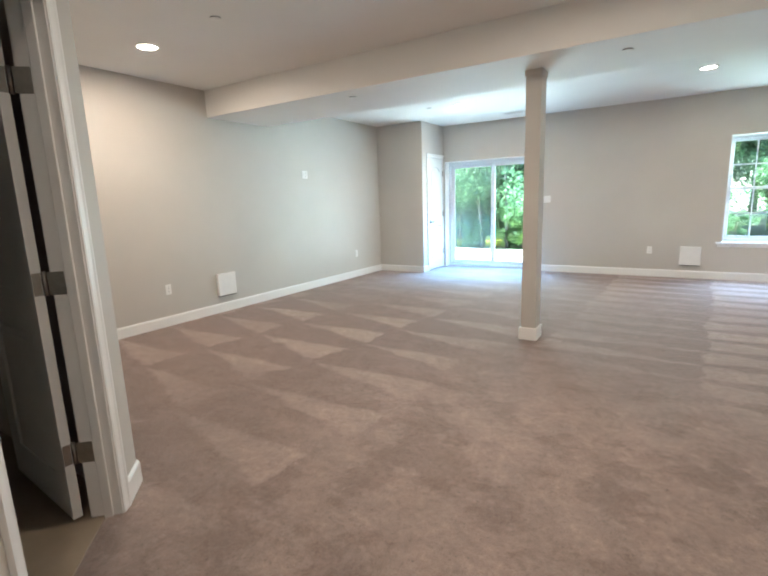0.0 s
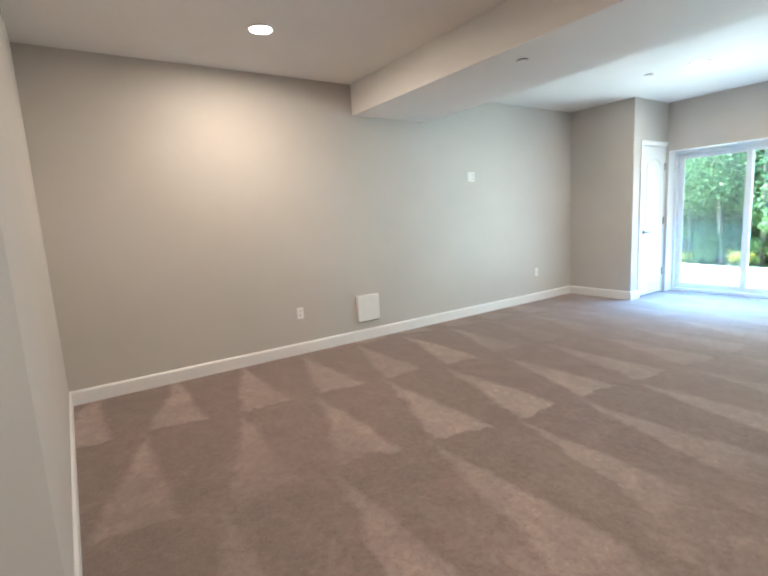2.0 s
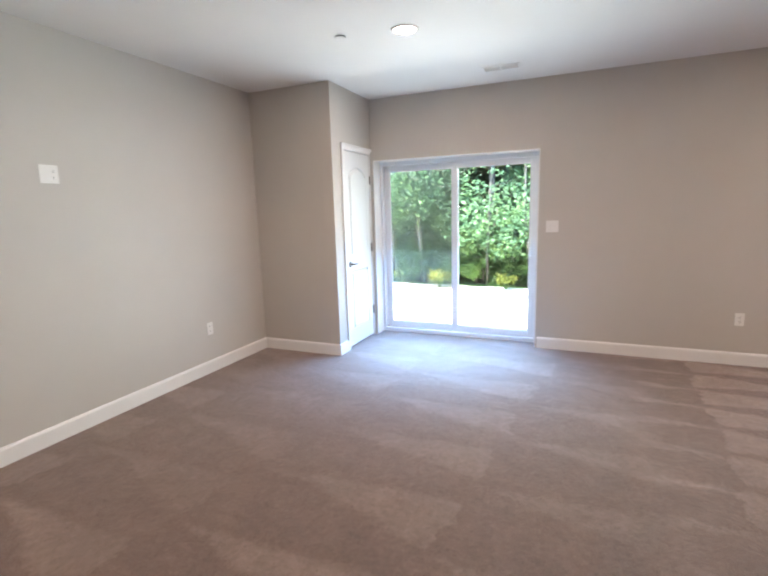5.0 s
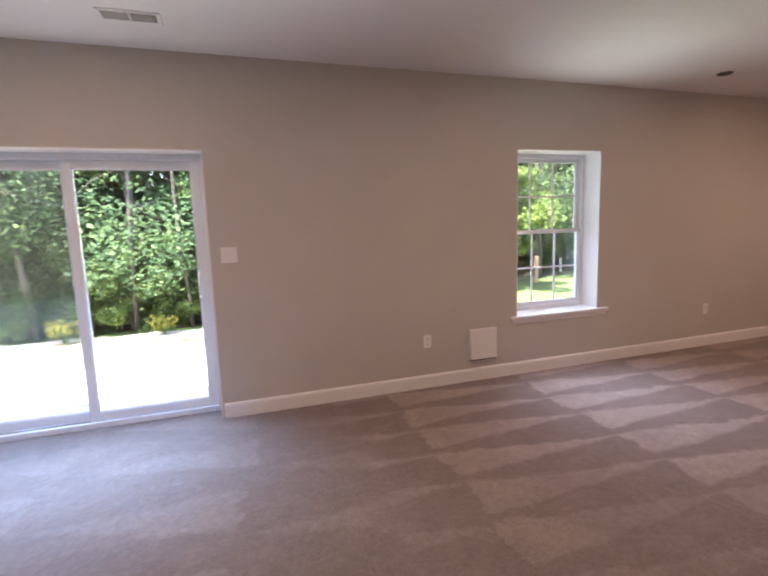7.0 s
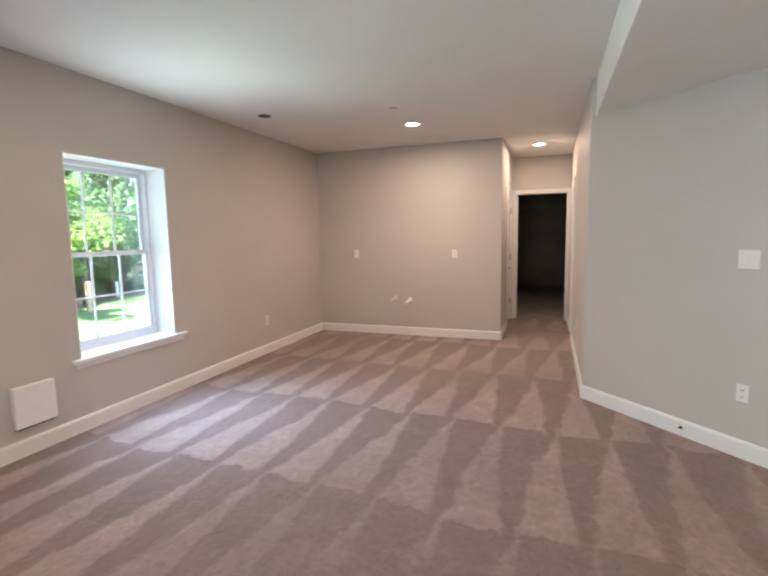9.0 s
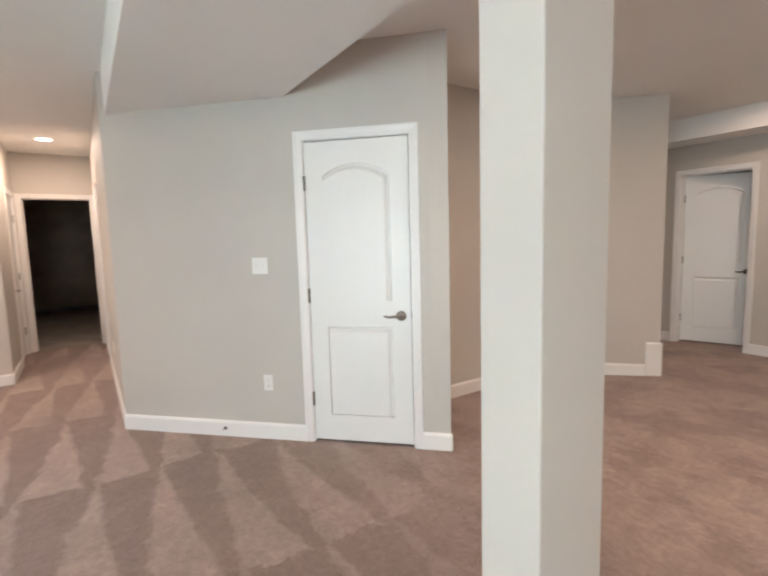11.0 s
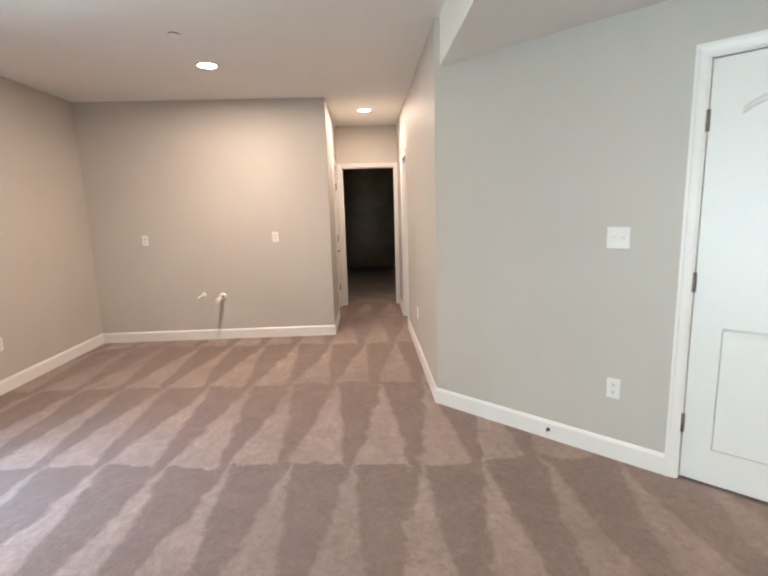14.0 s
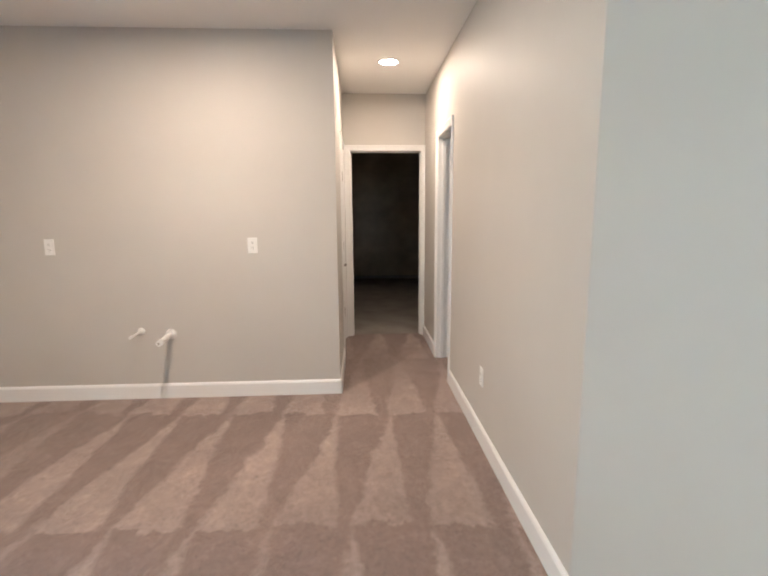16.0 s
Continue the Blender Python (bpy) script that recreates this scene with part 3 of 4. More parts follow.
def glazed_panel(name, x0, x1, y0, label):
    w, lo, hi = 0.062, 0.047, H - 0.052
    p = part(name, box(x0, x0 + w, y0, y0 + 0.035, lo, hi, 0.004), VINYL, sd, label)
    part("stile", box(x1 - w, x1, y0, y0 + 0.035, lo, hi, 0.004), VINYL, p)
    part("rail", box(x0 + w, x1 - w, y0, y0 + 0.035, hi - 0.058, hi, 0.004), VINYL, p)
    part("rail", box(x0 + w, x1 - w, y0, y0 + 0.035, lo, 0.115, 0.004), VINYL, p)
    for bx0, bx1, bz0, bz1 in ((x0 + w, x0 + w + 0.008, 0.115, hi - 0.058), (x1 - w - 0.008, x1 - w, 0.115, hi - 0.058), (x0 + w + 0.008, x1 - w - 0.008, hi - 0.066, hi - 0.058), (x0 + w + 0.008, x1 - w - 0.008, 0.115, 0.123)):
        part("glazing_bead", box(bx0, bx1, y0 + 0.006, y0 + 0.012, bz0, bz1, 0.002), VINYL, p)
    pane = part("pane", box(x0 + w - 0.005, x1 - w + 0.005, y0 + 0.014, y0 + 0.02, 0.11, hi - 0.053), GLASS, p)
    pane.visible_shadow = False
    return p


fp = glazed_panel("fixed_panel", 0.034, 0.905, 0.095, "fixed glazed panel in white vinyl")
scr = part("screen_haze", box(0.09, 0.85, 0.136, 0.1365, 0.11, H - 0.105), SCREEN, fp, "fine grey insect screen with a milky haze in its colour")
scr.visible_shadow = False
sp = glazed_panel("sliding_panel", 0.842, W - 0.034, 0.05, "sliding glazed panel in white vinyl")
hd = bmesh.new()
add_tube(hd, [(W - 0.095, 0.05, 0.92), (W - 0.095, 0.02, 0.94), (W - 0.095, 0.02, 1.10), (W - 0.095, 0.05, 1.12)], 0.008, 10)
part("pull_handle", hd, PLASTIC, sp)
# white reveal lining
for x0, x1, z0, z1 in ((0.947, 0.956, 0.0, 1.979), (2.714, 2.723, 0.0, 1.979), (0.947, 2.723, 1.979, 1.988)):
    tagged(part("trim_reveal", box(x0, x1, 9.197, 9.369, z0, z1, 0.001), TRIM), "white painted reveal round the patio door", "trim", kind="structure")

# ---------------------------------------------------------------- window
wd = thing("window_1", pose(5.32, 9.2, 0.545), "white vinyl double-hung window with grilles", "window", kind="structure")
WW, WH = 0.92, 1.5
for x0, x1, z0, z1 in ((0.0, 0.034, 0, WH), (WW - 0.034, WW, 0, WH), (0.034, WW - 0.034, WH - 0.042, WH), (0.034, WW - 0.034, 0, 0.045)):
    part("window_frame", box(x0, x1, 0.205, 0.295, z0, z1, 0.004), VINYL, wd)


def sash(name, y, z0, z1):
    x0, x1, w = 0.034, WW - 0.034, 0.032
    s = part(name, box(x0, x0 + w, y, y + 0.03, z0, z1, 0.003), VINYL, wd)
    part("stile", box(x1 - w, x1, y, y + 0.03, z0, z1, 0.003), VINYL, s)
    part("rail", box(x0 + w, x1 - w, y, y + 0.03, z0, z0 + 0.036, 0.003), VINYL, s)
    part("rail", box(x0 + w, x1 - w, y, y + 0.03, z1 - 0.036, z1, 0.003), VINYL, s)
    for i in (1, 2):
        x = x0 + w + (x1 - x0 - 2 * w) * i / 3
        part("muntin", box(x - 0.008, x + 0.008, y + 0.010, y + 0.024, z0 + 0.036, z1 - 0.036, 0.002), VINYL, s)
    zc = (z0 + z1) / 2
    part("muntin", box(x0 + w, x1 - w, y + 0.011, y + 0.023, zc - 0.008, zc + 0.008, 0.002), VINYL, s)
    g = part("pane", box(x0 + w - 0.005, x1 - w + 0.005, y + 0.014, y + 0.019, z0 + 0.031, z1 - 0.031), GLASS, s)
    g.visible_shadow = False
    return s


sash("upper_sash", 0.255, 0.742, WH - 0.042)
ls = sash("lower_sash", 0.217, 0.045, 0.782)
part("sash_lock", box(WW / 2 - 0.03, WW / 2 + 0.03, 0.203, 0.220, 0.782, 0.794, 0.003), VINYL, ls)
for lx in (0.14, WW - 0.14):
    part("lift_tab", box(lx - 0.05, lx + 0.05, 0.207, 0.219, 0.083, 0.089, 0.002), VINYL, ls)
# painted returns, stool and apron
for x0, x1, z0, z1 in ((-0.001, 0.006, 0, WH), (WW - 0.006, WW + 0.001, 0, WH), (0.006, WW - 0.006, WH - 0.006, WH + 0.001)):
    part("window_return", box(x0, x1, -0.001, 0.205, z0, z1), TRIM, wd)
part("window_sill", box(-0.07, WW + 0.12, -0.035, 0.0, -0.028, 0.004, 0.006, 2), TRIM, wd)
part("sill_board", box(0.0, WW, -0.001, 0.205, -0.02, 0.004, 0.0), TRIM, wd)
part("apron", box(-0.045, WW + 0.095, -0.014, 0.0, -0.068, -0.028, 0.004), TRIM, wd)

# ---------------------------------------------------------------- ceiling fittings
LAMPS = [(0.93, 3.41, 0.88), (1.98, 7.505, 0.8), (8.0, 7.4, 1.15), (9.816, 6.115, 0.54), (4.94, 7.5, 0.5), (4.60, 0.60, 0.33), (4.15, 3.25, 0.85)]
first = None
for lx, ly, dim in LAMPS:
    if first is None:
        first = thing("recessed_light", pose(lx, ly, HIGH), "round white recessed led downlight, lit warm", "ceiling light", "recessed ceiling lights")
        bm = bmesh.new()
        add_disc(bm, 0, 0, [(0.095, 0.0), (0.094, -0.006), (0.085, -0.010), (0.076, -0.009), (0.073, -0.004)], 40)
        part("trim_ring", bm, PLASTIC, first)
        bm = bmesh.new()
        add_disc(bm, 0, 0, [(0.073, -0.0062), (0.05, -0.0085), (0.02, -0.0095)], 32)
        part("diffuser", bm, LED, first)
    else:
        copy_thing(first, pose(lx, ly, HIGH))
    la = new("downlight", bpy.data.lights.new("downlight", "AREA"))
    la.data.shape, la.data.size, la.data.energy, la.data.color = "DISK", 0.14, LAMP_WATTS * dim, LAMP_COLOR
    la.data.spread = radians(178)
    la.location = (lx, ly, HIGH - 0.013)

# ---------------------------------------------------------------- wall plates, vents and small fittings


def plate_at(name, m, gangs, what, label, category, group):
    """A cover plate on a wall: x along the wall, y out of it; the middle at the origin."""
    o = thing(name, m, label, category, group)
    w = 0.07 + 0.046 * (gangs - 1)
    part("cover_plate", box(-w / 2, w / 2, 0.0, 0.006, -0.057, 0.057, 0.003, 2), PLASTIC, o)
    for g in range(gangs):
        x = (g - (gangs - 1) / 2) * 0.046
        kind = what[g % len(what)]
        if kind == "o":
            for z in (-0.02, 0.02):
                r = part("receptacle", box(x - 0.0165, x + 0.0165, 0.006, 0.0085, z - 0.0135, z + 0.0135, 0.002), PLASTIC, o)
                for dx in (-0.006, 0.006):
                    part("slot", box(x + dx - 0.0012, x + dx + 0.0012, 0.0085, 0.0089, z - 0.002, z + 0.007), SLOT_SHADE, r)
                part("slot", box(x - 0.0025, x + 0.0025, 0.0085, 0.0089, z - 0.010, z - 0.0055), SLOT_SHADE, r)
        elif kind == "s":
            t = part("toggle", box(x - 0.005, x + 0.005, 0.004, 0.008, -0.012, 0.012, 0.001), PLASTIC, o)
            lv = box(x - 0.0035, x + 0.0035, 0.006, 0.017, -0.001, 0.009, 0.0015)
            part("lever", lv, PLASTIC, t)
        else:
            part("insert", box(x - 0.0165, x + 0.0165, 0.006, 0.008, -0.033, 0.033, 0.002), PLASTIC, o)
        for z in ((-0.048, 0.048) if kind != "o" else (0.0,)):
            part("screw", add_disc(bmesh.new(), 0, 0, [(0.003, 0.0), (0.0028, 0.001), (0.001, 0.0013)], 8), PLASTIC, o).matrix_local = pose(x, 0.006 if kind != "o" else 0.0085, z, -90)
    return o


def on_wall(p, q, s, z):
    m, _ = wall_frame(p, q)
    return m @ pose(s, 0.0, z)


WEST, NORTH, KIT = ((0, 9.35), (0, -3.2)), ((15.8, 9.2), (-0.2, 9.2)), ((KIT_X, HALL_N), (KIT_X, 9.2))
OUT = "white duplex outlet in a plain cover plate"
for wl, s, z in ((WEST, 9.35 - 3.913, 0.412), (WEST, 9.35 - 7.527, 0.41), (NORTH, 15.8 - 4.42, 0.412), (NORTH, 15.8 - 7.705, 0.41), (KIT, 8.603 - HALL_N, 1.158), (KIT, 7.163 - HALL_N, 1.157), ((DIAG_R, DIAG_L), 1.277, 0.41), ((DIAG_L, (HALL_END, HALL_S)), 8.34 - DIAG_L[0], 0.41), (((3.423, BACK_Y), (7.0, BACK_Y)), 4.796 - 3.423, 0.414)):
    plate_at("wall_outlet", on_wall(*wl, s, z), 1, "o", OUT, "outlet", "wall outlets")
plate_at("wall_outlet", on_wall(*WEST, 9.35 - 6.30, 1.729), 2, "ox", "white outlet and cable plate set high on the wall", "outlet", "wall outlets")
plate_at("light_switch", on_wall(*NORTH, 15.8 - 2.852, 1.24), 2, "ss", "white double toggle light switch by the patio door", "light switch", "light switches")
plate_at("light_switch", on_wall(DIAG_R, DIAG_L, 1.293, 1.237), 2, "ss", "white double toggle light switch by the closed door", "light switch", "light switches")


def vent_cover(m):
    """A plastic air cover over a low register: deep bevelled pan, open below."""
    o = thing("vent_cover", m, "white square plastic vent cover near the wall foot", "vent cover", "vent covers")
    bm = bmesh.new()
    add_box(bm, -0.135, 0.135, 0.0, 0.042, -0.14, 0.14, 0.010, 3)
    part("shell", bm, PLASTIC, o)
    # dark strip stands for the shadow beneath the cover
    part("shade_strip", box(-0.125, 0.125, 0.002, 0.036, -0.146, -0.138, 0.002), SLOT_SHADE, o, "dark strip for the shade at the open underside")
    return o


vent_cover(on_wall(*WEST, 9.35 - 4.69, 0.348))
vent_cover(on_wall(*NORTH, 15.8 - 4.955, 0.338))

# return-air grille in the nook
# flat grey sheet colour for the shaded duct seen between slats
DUCT = plain("grey_duct_shade", (0.52, 0.50, 0.47), 0.7, 0.1, 9.0)
gr = thing("wall_grille", on_wall(NOOK, (NOOK[0], 3.898), 2.565 - NOOK[1], 0.425), "white louvred return air grille low on the wall", "air grille")
for x0, x1, z0, z1 in ((-0.17, 0.17, 0.15, 0.185), (-0.17, 0.17, -0.185, -0.15), (-0.17, -0.135, -0.15, 0.15), (0.135, 0.17, -0.15, 0.15)):
    part("frame", box(x0, x1, 0, 0.008, z0, z1, 0.003), PLASTIC, gr)
part("backing", box(-0.136, 0.136, 0.0005, 0.0015, -0.151, 0.151), DUCT, gr)
for i in range(19):
    b = box(-0.136, 0.136, -0.0008, 0.0008, -0.0078, 0.0078)
    part("slat", b, PLASTIC, gr).matrix_local = pose(0, 0.006, -0.142 + i * 0.0158, -35)

# ceiling register by the patio door
rg = thing("ceiling_vent", pose(2.42, 8.70, HIGH), "white louvred ceiling air register", "ceiling vent")
for x0, x1, y0, y1 in ((-0.165, 0.165, -0.075, -0.052), (-0.165, 0.165, 0.052, 0.075), (-0.165, -0.14, -0.052, 0.052), (0.14, 0.165, -0.052, 0.052), (-0.008, 0.008, -0.052, 0.052)):
    part("frame", box(x0, x1, y0, y1, -0.008, 0.0, 0.003), PLASTIC, rg)
part("backing", box(-0.14, 0.14, -0.052, 0.052, -0.0015, -0.0005), DUCT, rg)
for i in range(9):
    for sx in (-1, 1):
        part("slat", box(-0.066, 0.066, -0.0055, 0.0055, -0.0008, 0.0008), PLASTIC, rg).matrix_local = pose(sx * 0.074, -0.047 + i * 0.0118, -0.005, 40)

# concealed sprinkler plates
sprinkler = None
for x, y, z in ((1.86, 3.365, HIGH), (1.93, 4.92, BEAM[2]), (4.37, 5.0, BEAM[2]), (7.33, 7.4, HIGH), (1.53, 7.43, HIGH), (4.48, 1.01, HIGH)):
    if sprinkler is None:
        sprinkler = thing("sprinkler_cover", pose(x, y, z), "small round white sprinkler cover plate on the ceiling", "sprinkler", "sprinkler covers")
        # shadow between plate and ceiling, drawn as a dark ring
        part("shadow_ring", add_disc(bmesh.new(), 0, 0, [(0.038, 0.0), (0.038, -0.006), (0.01, -0.006)], 24), SLOT_SHADE, sprinkler, "dark ring for the shadow gap behind the plate")
        part("cover_disc", add_disc(bmesh.new(), 0, 0, [(0.041, -0.0055), (0.0415, -0.0065), (0.038, -0.0082), (0.012, -0.0088)], 32), PLASTIC, sprinkler)
    else:
        copy_thing(sprinkler, pose(x, y, z))
dk = thing("ceiling_box_plate", pose(7.07, 8.68, HIGH), "small dark round plate on the ceiling", "ceiling plate")
part("plate", add_disc(bmesh.new(), 0, 0, [(0.062, 0.0), (0.060, -0.006), (0.045, -0.010), (0.012, -0.012)], 28), plain("brown_plate", (0.10, 0.075, 0.06), 0.6), dk)
sm = thing("smoke_alarm", pose(4.11, 1.69, HIGH), "small round white smoke alarm on the ceiling", "smoke alarm")
part("base", add_disc(bmesh.new(), 0, 0, [(0.062, 0.0), (0.062, -0.008), (0.05, -0.008)], 32), PLASTIC, sm)
part("cap", add_disc(bmesh.new(), 0, 0, [(0.058, -0.007), (0.057, -0.022), (0.048, -0.034), (0.02, -0.037)], 32), PLASTIC, sm)

# capped plumbing stubs for a future sink
pm = on_wall(*KIT, 8.015 - HALL_N, 0.525)
ws = thing("water_stub", pm, "white water supply stub with a round escutcheon", "pipe stub", "plumbing stubs")
part("escutcheon", add_disc(bmesh.new(), 0, 0, [(0.027, 0.0), (0.026, 0.006), (0.016, 0.016), (0.011, 0.018)], 24), PLASTIC, ws).matrix_local = pose(0, 0, 0, -90)
part("pipe", add_tube(bmesh.new(), [(0, 0, 0), (0.0, 0.05, 0), (0.004, 0.12, -0.004), (0.006, 0.145, -0.006)], 0.008, 12), PLASTIC, ws)
part("cap", add_tube(bmesh.new(), [(0.006, 0.14, -0.006), (0.007, 0.165, -0.008)], 0.0105, 12), PLASTIC, ws)
dm = on_wall(*KIT, 7.80 - HALL_N, 0.50)
ds = thing("drain_stub", dm, "white capped plastic drain pipe stub", "pipe stub", "plumbing stubs")
part("escutcheon", add_disc(bmesh.new(), 0, 0, [(0.040, 0.0), (0.038, 0.008), (0.029, 0.018), (0.024, 0.02)], 28), PLASTIC, ds).matrix_local = pose(0, 0, 0, -90)
part("pipe", add_tube(bmesh.new(), [(0, 0, 0), (0, 0.20, -0.012)], 0.0165, 20), PLASTIC, ds)
part("coupling", add_tube(bmesh.new(), [(0, 0.085, -0.005), (0, 0.125, -0.008)], 0.0215, 20), PLASTIC, ds)
cp = part("cap", add_tube(bmesh.new(), [(0, 0.185, -0.011), (0, 0.222, -0.0135)], 0.0215, 20), PLASTIC, ds)
part("plug", add_tube(bmesh.new(), [(0, 0.221, -0.0135), (0, 0.229, -0.014)], 0.010, 6), NICKEL, cp)

# spring door stop on the baseboard
st = thing("door_stop", on_wall(DIAG_R, DIAG_L, 1.63, 0.06) @ pose(0, 0.015, 0), "small dark bronze door stop on the baseboard", "door stop")
part("flange", add_disc(bmesh.new(), 0, 0, [(0.012, 0.0), (0.011, 0.004), (0.005, 0.006)], 16), BRONZE, st).matrix_local = pose(0, 0, 0, -90)
part("rod", add_tube(bmesh.new(), [(0, 0.003, 0), (0, 0.042, 0)], 0.004, 10), BRONZE, st)
part("tip", add_tube(bmesh.new(), [(0, 0.04, 0), (0, 0.052, 0)], 0.007, 12), PLASTIC, st)

# hem of the insulation in the utility room
tagged(part("trim_hem", box(15.56, 15.60, 2.72, 9.2, 0.0, 0.06, 0.006), plain("pale_hem", (0.35, 0.34, 0.32), 0.5)), "pale strip along the foot of the insulation", "trim", kind="structure")

# ---------------------------------------------------------------- outside


def leaf_mat(name, dark, light):
    m, n, k, p = node_mat(name, 0.75)
    p.inputs["Specular IOR Level"].default_value = 0.2
    oi, geo = n.new("ShaderNodeObjectInfo"), n.new("ShaderNodeNewGeometry")
    a = ramp(n, k, geo.outputs["Random Per Island"], [(0.0, dark), (0.65, tuple((x + y) / 2 for x, y in zip(dark, light))), (1.0, light)])
    b = ramp(n, k, oi.outputs["Random"], [(0.0, (0.75, 0.85, 0.8)), (1.0, (1.2, 1.1, 0.9))])
    c = mix_col(n, k, 1.0, a, b, "MULTIPLY")
    # noise puts pale sunlit and dim cool clumps into the leaf colour
    clump = noise_tex(n, k, 1.3, 2.0)
    c = mix_col(n, k, 1.0, c, ramp(n, k, clump, [(0.36, (0.72, 0.80, 0.80)), (0.5, (1.05, 1.05, 1.0)), (0.64, (1.6, 1.5, 1.15))]), "MULTIPLY")
    k.new(c, p.inputs["Base Color"])
    tl, mx, out = n.new("ShaderNodeBsdfTranslucent"), n.new("ShaderNodeMixShader"), n["Material Output"]
    mx.inputs[0].default_value = 0.45
    k.new(c, tl.inputs[0])
    k.new(p.outputs[0], mx.inputs[1])
    k.new(tl.outputs[0], mx.inputs[2])
    k.new(mx.outputs[0], out.inputs[0])
    return m


LEAF = leaf_mat("green_leaves", (0.058, 0.125, 0.082), (0.18, 0.30, 0.175))
LEAF_PALE = leaf_mat("yellow_green_leaves", (0.10, 0.19, 0.09), (0.25, 0.37, 0.17))
BARK = plain("grey_bark", (0.19, 0.175, 0.155), 0.9, 0.35, 18.0, 0.6)
LAWN = plain("lawn", (0.105, 0.185, 0.06), 0.9, 0.4, 7.0, 0.6)
FOREST = plain("leaf_litter", (0.09, 0.095, 0.05), 0.95, 0.4, 4.0, 0.6)


def leaf_cloud(bm, rng, centre, radius, count, size):
    """Folded leaf blades scattered through a lumpy blob, thicker near its skin."""
    c = Vector(centre)
    for _ in range(count):
        d = Vector((rng.gauss(0, 1), rng.gauss(0, 1), rng.gauss(0, 0.75))).normalized()
        p = c + d * radius * rng.uniform(0.25, 1.0) ** 0.6 * rng.uniform(0.8, 1.15)
        a = Vector((rng.gauss(0, 1), rng.gauss(0, 1), rng.gauss(-0.25, 0.45))).normalized()
        b = a.cross(Vector((rng.gauss(0, 0.35), rng.gauss(0, 0.35), 1))).normalized()
        up, s = a.cross(b), size * rng.uniform(0.6, 1.3)
        v = [bm.verts.new(p + x) for x in (a * -s * 0.5, b * s * 0.32 + up * s * 0.08, a * s * 0.6, b * -s * 0.32 + up * s * 0.08)]
        bm.faces.new((v[0], v[1], v[2]))
        bm.faces.new((v[0], v[2], v[3]))


def make_tree(name, seed, m, high, spread, low, leaves, mat, label, size=0.088, trunk=0.07, category="tree", group="woodland trees"):
    rng = random.Random(seed)
    o = thing(name, m, label, category, group)
    tb = bmesh.new()
    lean = Vector((rng.uniform(-0.08, 0.08), rng.uniform(-0.06, 0.06), 1))
    pts = [Vector((0, 0, -0.3))] + [lean * (high * t) + Vector((rng.uniform(-0.05, 0.05), rng.uniform(-0.05, 0.05), 0)) * high * 0.25 * t for t in (0.08, 0.25, 0.45, 0.65, 0.85, 1.0)]
    add_tube(tb, pts, [trunk * f for f in (1.35, 1.05, 0.9, 0.75, 0.55, 0.35, 0.12)], 8)
    part("trunk", tb, BARK, o)
    cb, lb = bmesh.new(), bmesh.new()
    n = 13
    for i in range(n):
        z = low + (high - low) * (i + rng.random()) / n
        ang = i * 2.4 + rng.uniform(-0.5, 0.5)
        reach = spread * rng.uniform(0.45, 1.0) * (1.0 - 0.45 * (z - low) / max(0.1, high - low))
        root = lean * z
        tip = root + Vector((math.cos(ang) * reach, math.sin(ang) * reach, rng.uniform(-0.15, 0.35) * reach))
        add_tube(lb, [root, root.lerp(tip, 0.5) + Vector((0, 0, 0.06)), tip], [trunk * 0.3, trunk * 0.2, trunk * 0.08], 5)
        leaf_cloud(cb, rng, tip, reach * 0.44, leaves // (2 * n), size)
        leaf_cloud(cb, rng, root.lerp(tip, 0.6), reach * 0.36, leaves // (2 * n), size)
    part("limbs", lb, BARK, o)
    part("crown", cb, mat, o)
    return o


ground = bmesh.new()
add_box(ground, -400, 400, 9.502, 800, -0.8, -0.12)
tagged(part("ground", ground, LAWN), "sunlit lawn running back to the woods", "lawn", kind="structure")
rng = random.Random(5)


def patch(name, pts, z, mat, label, category):
    """A low spread of loose ground with a ragged edge."""
    bm = bmesh.new()
    ring = []
    for (x0, y0), (x1, y1) in zip(pts, pts[1:] + pts[:1]):
        steps = max(2, int(math.hypot(x1 - x0, y1 - y0) / 0.35))
        for i in range(steps):
            t = i / steps
            ring.append((x0 + (x1 - x0) * t + rng.uniform(-0.09, 0.09), max(9.51, y0 + (y1 - y0) * t + rng.uniform(-0.09, 0.09))))
    add_prism(bm, ring, z - 0.06, z, "z")
    return tagged(part(name, bm, mat), label, category, kind="structure")


patch("ground_gravel", [(-9, 9.51), (4.6, 9.51), (4.9, 11.5), (4.0, 13.3), (1.0, 13.45), (-9, 13.6)], -0.115, GRAVEL, "pale sun-bleached gravel and straw by the door", "gravel")
patch("ground_woods", [(-60, 13.9), (2.5, 13.7), (9.0, 15.6), (40, 25.0), (60, 80), (-60, 80)], -0.11, FOREST, "dark leaf litter under the trees", "forest floor")

patch("ground_straw", [(-4.5, 11.3), (0.9, 11.8), (2.9, 12.3), (2.6, 12.9), (0.6, 13.2), (-4.5, 13.2)], -0.108, plain("dry_grass", (0.40, 0.37, 0.23), 0.95, 0.35, 9.0, 0.6), "dry straw-coloured grass strip", "dry grass")

